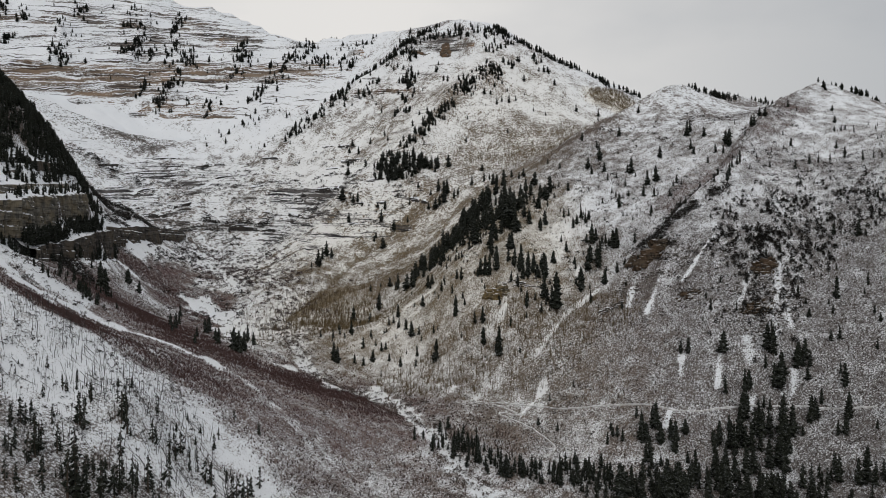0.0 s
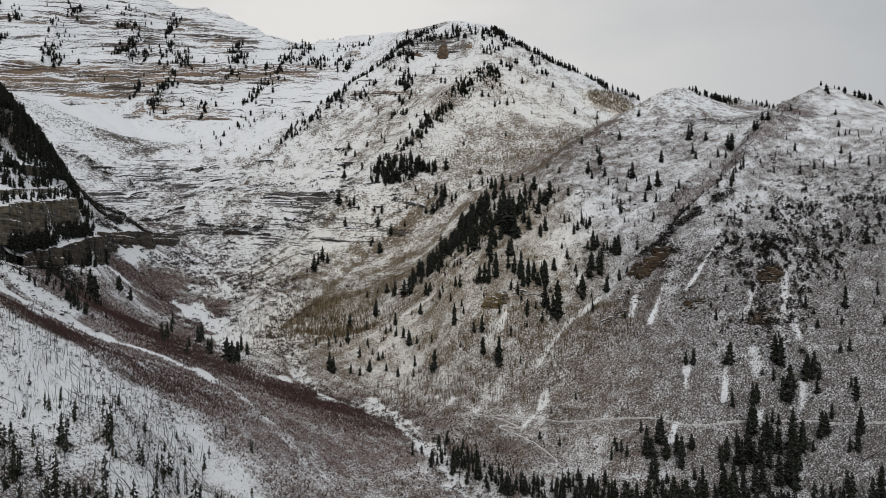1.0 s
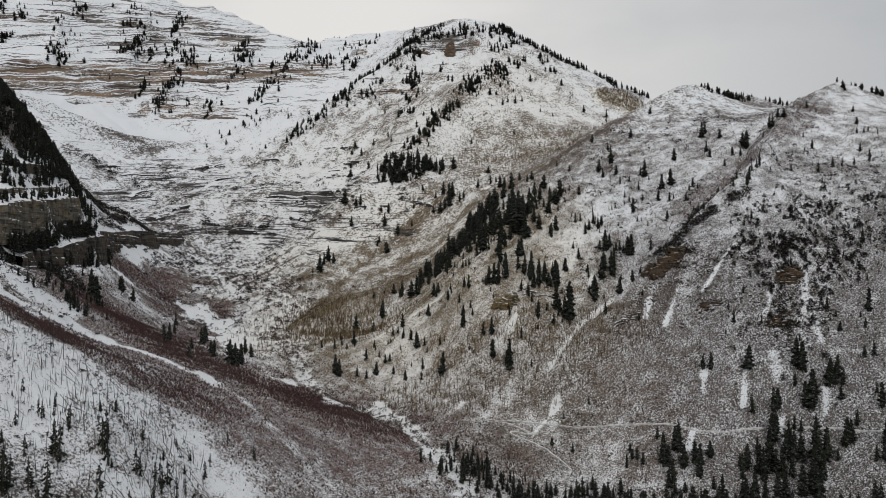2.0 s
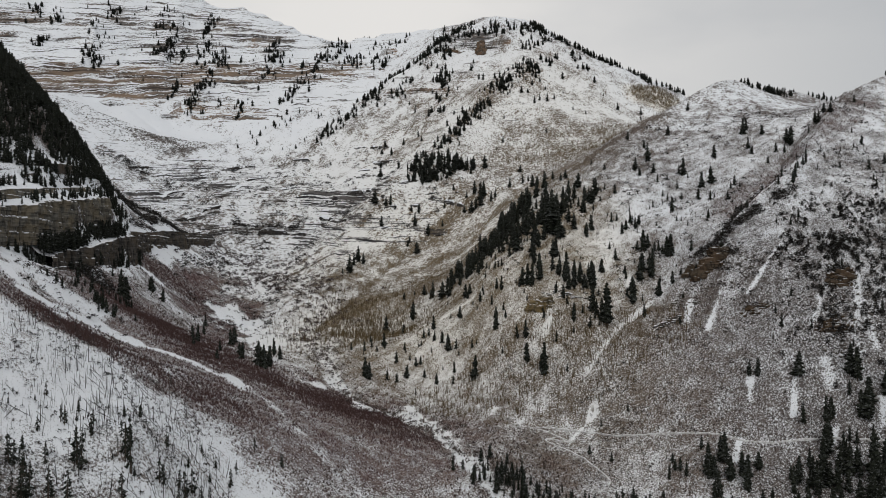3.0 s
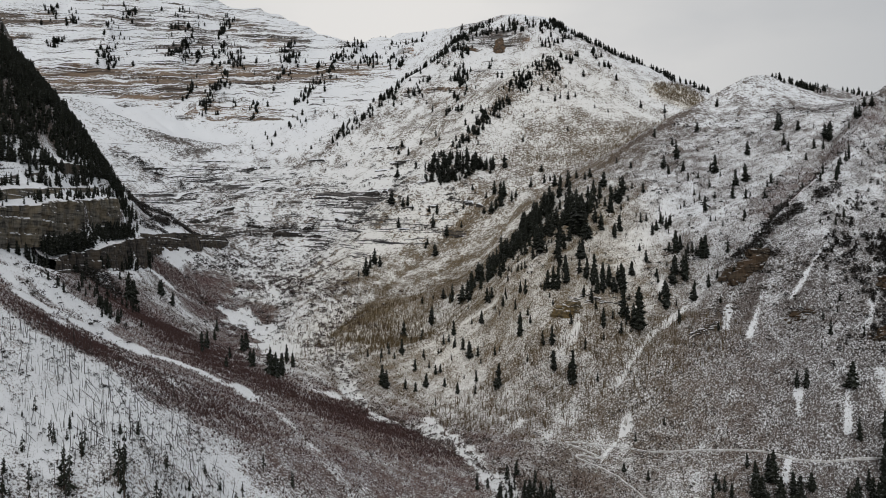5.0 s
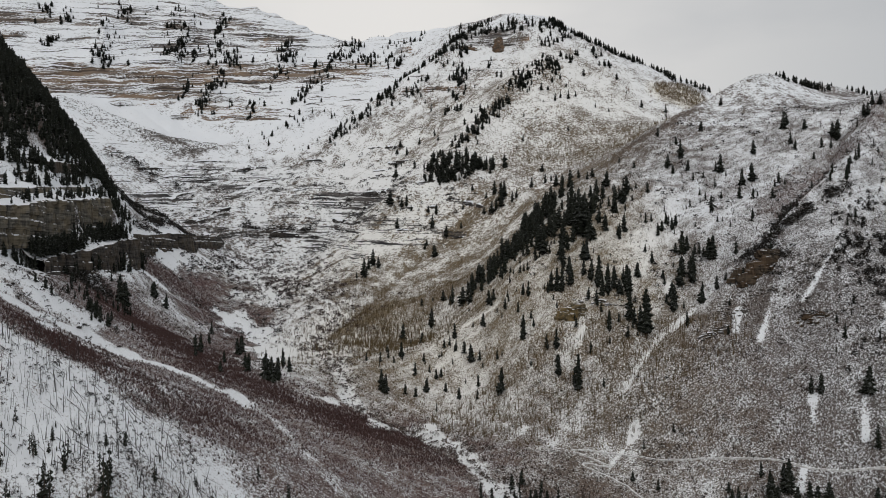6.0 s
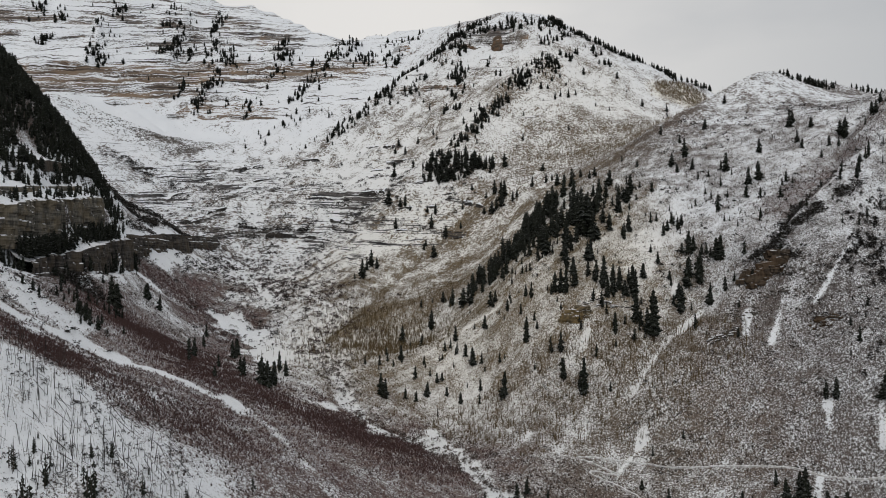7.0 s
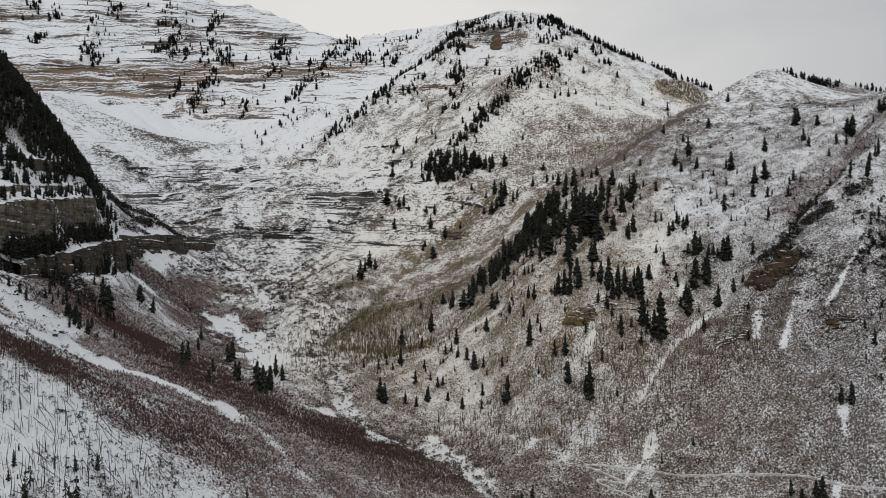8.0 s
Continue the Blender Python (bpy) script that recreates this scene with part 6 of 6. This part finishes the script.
    band = np.concatenate([in_blob(rng, 252, 498, 62, 34, 560), in_blob(rng, 226, 478, 36, 34, 260), near_line(rng, [(212, 516), (232, 545), (250, 552)], 50, 4), in_blob(rng, 285, 515, 60, 36, 150), in_blob(rng, 202, 440, 18, 16, 80), in_blob(rng, 212, 496, 26, 14, 230), in_blob(rng, 236, 528, 36, 14, 70), in_blob(rng, 190, 425, 30, 22, 60)])
    band = band[fbm(band[:, 0], band[:, 1], 14, 2, 99) > rng.normal(-0.18, 0.25, len(band))]
    scatter_mesh("steep_scrub", uprights, band[:, 0], band[:, 1], rng.uniform(1.2, 3.6, len(band)), rng.uniform(0, 6, len(band)), JUNIPER, "dark upright scrub in clusters on a steep snowy face", "shrubs", 0.05, rng)
    low = near_line(rng, [(-205, 320), (-170, 300), (-135, 285), (-100, 300), (-85, 320)], 3000, 30)
    low = low[((low[:, 0] + 140) * 0.75 + (low[:, 1] - 290) * 0.66 < 40) & (fbm(low[:, 0], low[:, 1], 9, 2, 95) > rng.normal(0.0, 0.15, len(low)))]
    scatter_mesh("slope_scrub", lumps, low[:, 0], low[:, 1], rng.uniform(0.4, 1.3, len(low)), rng.uniform(0, 6, len(low)), SCRUB, "small dark scrub and stumps among dead trees on snow", "shrubs", 0.1, rng)
    wet = np.concatenate([near_line(rng, STREAM_SNOW, 700, 7), near_line(rng, SNOW_BANK_A, 40, 16), near_line(rng, SNOW_BANK_B, 110, 16), near_line(rng, [(-262, 850), (-205, 760), (-160, 690)], 500, 24)])
    scatter_mesh("creek_bushes", lumps, wet[:, 0], wet[:, 1], rng.uniform(0.9, 2.6, len(wet)), rng.uniform(0, 6, len(wet)), TWIGS, "bare grey-brown bushes dotted along the snowy creek", "shrubs", 0.1, rng)
    bottom = near_line(rng, [(-290, 860), (-225, 780), (-185, 710), (-150, 640)], 1900, 30)
    banks = np.minimum(off_line(bottom[:, 0], bottom[:, 1], SNOW_BANK_A) - 4, off_line(bottom[:, 0], bottom[:, 1], SNOW_BANK_B))
    bottom = bottom[banks > rng.uniform(3, 8, len(bottom))]
    bottom = bottom[fbm(bottom[:, 0], bottom[:, 1], 15, 2, 157) > rng.normal(-0.02, 0.12, len(bottom))]
    scatter_mesh("valley_bushes", lumps, bottom[:, 0], bottom[:, 1], rng.uniform(1.2, 3.4, len(bottom)), rng.uniform(0, 6, len(bottom)), MAROON_TWIGS, "bare maroon-grey bushes in clusters on the snowy valley floor", "shrubs", 0.1, rng)
    spread = np.concatenate([in_blob(rng, 60, 470, 75, 45, 700), in_blob(rng, 150, 430, 90, 60, 900), in_blob(rng, 120, 620, 110, 110, 700), in_blob(rng, -40, 790, 90, 90, 420)])
    spread = spread[fbm(spread[:, 0], spread[:, 1], 18, 3, 159) > rng.normal(0.04, 0.14, len(spread))]
    scatter_mesh("hill_bushes", lumps, spread[:, 0], spread[:, 1], rng.uniform(0.6, 1.7, len(spread)), rng.uniform(0, 6, len(spread)), SCRUB, "small dark bushes scattered over the brushy slope", "shrubs", 0.1, rng)
    stones = [stone(pyr) for _ in range(6)]
    scree = np.concatenate([in_blob(rng, -517, 1190, 70, 40, 800), in_blob(rng, -585, 1175, 110, 45, 900), in_blob(rng, 150, 500, 30, 12, 120), in_blob(rng, 200, 440, 25, 25, 160), in_blob(rng, -270, 520, 15, 60, 150)])
    scatter_mesh("scree", stones, scree[:, 0], scree[:, 1], rng.uniform(0.8, 2.6, len(scree)), rng.uniform(0, 6, len(scree)), ROCK, "grey broken stones half buried in snow", "rocks", 0.0, rng, 0.15)


plant_brush()


# ---- dead standing trees and fallen logs on the burnt slope ----
def dead_tree(rng):
    tree = tagged(new("dead_tree"), "bare grey dead tree trunk standing on the snow", "tree", "dead trees on the slope")
    b1, b2 = rng.uniform(-0.06, 0.06), rng.uniform(-0.06, 0.06)
    part("trunk", as_mesh("trunk", *tapered([(0, 0, -0.03), (b1, 0, 0.35), (b1, b2, 0.7), (0, b2, 1.0)], (0.017, 0.014, 0.010, 0.003), 5), DEAD_WOOD), tree)
    for _ in range(rng.randrange(3, 6)):
        z, a, r = rng.uniform(0.3, 0.92), rng.uniform(0, 6.28), rng.uniform(0.05, 0.13)
        pts = [(b1 * 0.7, b2 * 0.5, z), (r * math.cos(a), r * math.sin(a), z + rng.uniform(-0.03, 0.07))]
        part("branch", as_mesh("branch", *tapered(pts, (0.006, 0.002), 4), DEAD_WOOD), tree)
    return tree


def fallen_log():
    log = tagged(new("fallen_log", as_mesh("fallen_log", *tapered([(0, 0, -0.5), (0.006, 0, -0.1), (-0.004, 0.005, 0.3), (0, 0, 0.5)], (0.012, 0.011, 0.008, 0.004), 6), DEAD_WOOD)),
                 "bare grey fallen log lying on the snow", "log", "fallen logs")
    return log


def lay(x, y, angle, length):
    dx, dy = 0.5 * length * math.cos(angle), 0.5 * length * math.sin(angle)
    a = Vector((x - dx, y - dy, float(height(x - dx, y - dy))))
    b = Vector((x + dx, y + dy, float(height(x + dx, y + dy))))
    mid = (a + b) / 2 + Vector((0, 0, 0.012 * length))
    return Matrix.LocRotScale(mid, (b - a).to_track_quat("Z", "Y"), (length, length, (b - a).length))


def plant_dead():
    rng = random.Random(31)
    models, count = [], 0
    while count < 260:
        x, y = rng.uniform(-205, -70), rng.uniform(225, 360)
        side = (x + 140) * 0.75 + (y - 290) * 0.66
        if not -48 < side < 42:
            continue
        m = planted(x, y, rng.uniform(3, 9.5), rng.uniform(0, 6.28), (rng.gauss(0, 0.09), 0.05 + rng.gauss(0, 0.10)))
        if len(models) < 8:
            tree = dead_tree(rng)
            models.append(tree)
        else:
            tree = copy_thing(models[rng.randrange(8)], Matrix())
        tree.matrix_basis = m
        count += 1
    rnp, pyr = np.random.default_rng(47), random.Random(41)
    poles = [triangles(*tapered([(0, 0, -0.03), (pyr.uniform(-0.04, 0.04), 0, 0.5), (0, 0, 1.0)], (0.016, 0.013, 0.005), 4)) for _ in range(4)]
    xy = near_line(rnp, [(-205, 320), (-170, 300), (-135, 285), (-100, 300), (-85, 320)], 1300, 24)
    xy = xy[((xy[:, 0] + 140) * 0.75 + (xy[:, 1] - 290) * 0.66 < 40)]
    scatter_mesh("dead_saplings", poles, xy[:, 0], xy[:, 1], rnp.uniform(1.2, 5.0, len(xy)), rnp.uniform(0, 6, len(xy)), DEAD_WOOD, "thin bare dead stems standing in snow", "trees", 0.08, rnp)
    first = fallen_log()
    first.matrix_basis = lay(-140, 290, -0.6, 10)
    for _ in range(300):
        x, y = rng.uniform(-195, -75), rng.uniform(230, 350)
        if not -44 < (x + 140) * 0.75 + (y - 290) * 0.66 < 42:
            continue
        copy_thing(first, Matrix()).matrix_basis = lay(x, y, rng.gauss(-0.55, 0.35), rng.uniform(3, 9))
    for _ in range(170):
        x, y = rng.uniform(-150, -70), rng.uniform(255, 345)
        if not -15 < (x + 140) * 0.75 + (y - 290) * 0.66 < 40:
            continue
        copy_thing(first, Matrix()).matrix_basis = lay(x, y, rng.gauss(-0.62, 0.12), rng.uniform(4, 10))
    for x, y, a in ((112, 391, 0.2), (128, 378, 0.5), (130, 374, 0.1), (96, 372, 0.1), (98, 369, -0.1), (148, 424, 0.6), (205, 345, 0.0), (120, 399, 0.9), (21, 494, -0.1), (17, 489, 0.0), (56, 477, -0.1), (86, 451, 0.35), (89, 439, 0.25), (78, 450, 0.7)):
        copy_thing(first, Matrix()).matrix_basis = lay(x, y, a, rng.uniform(10, 15))


plant_dead()
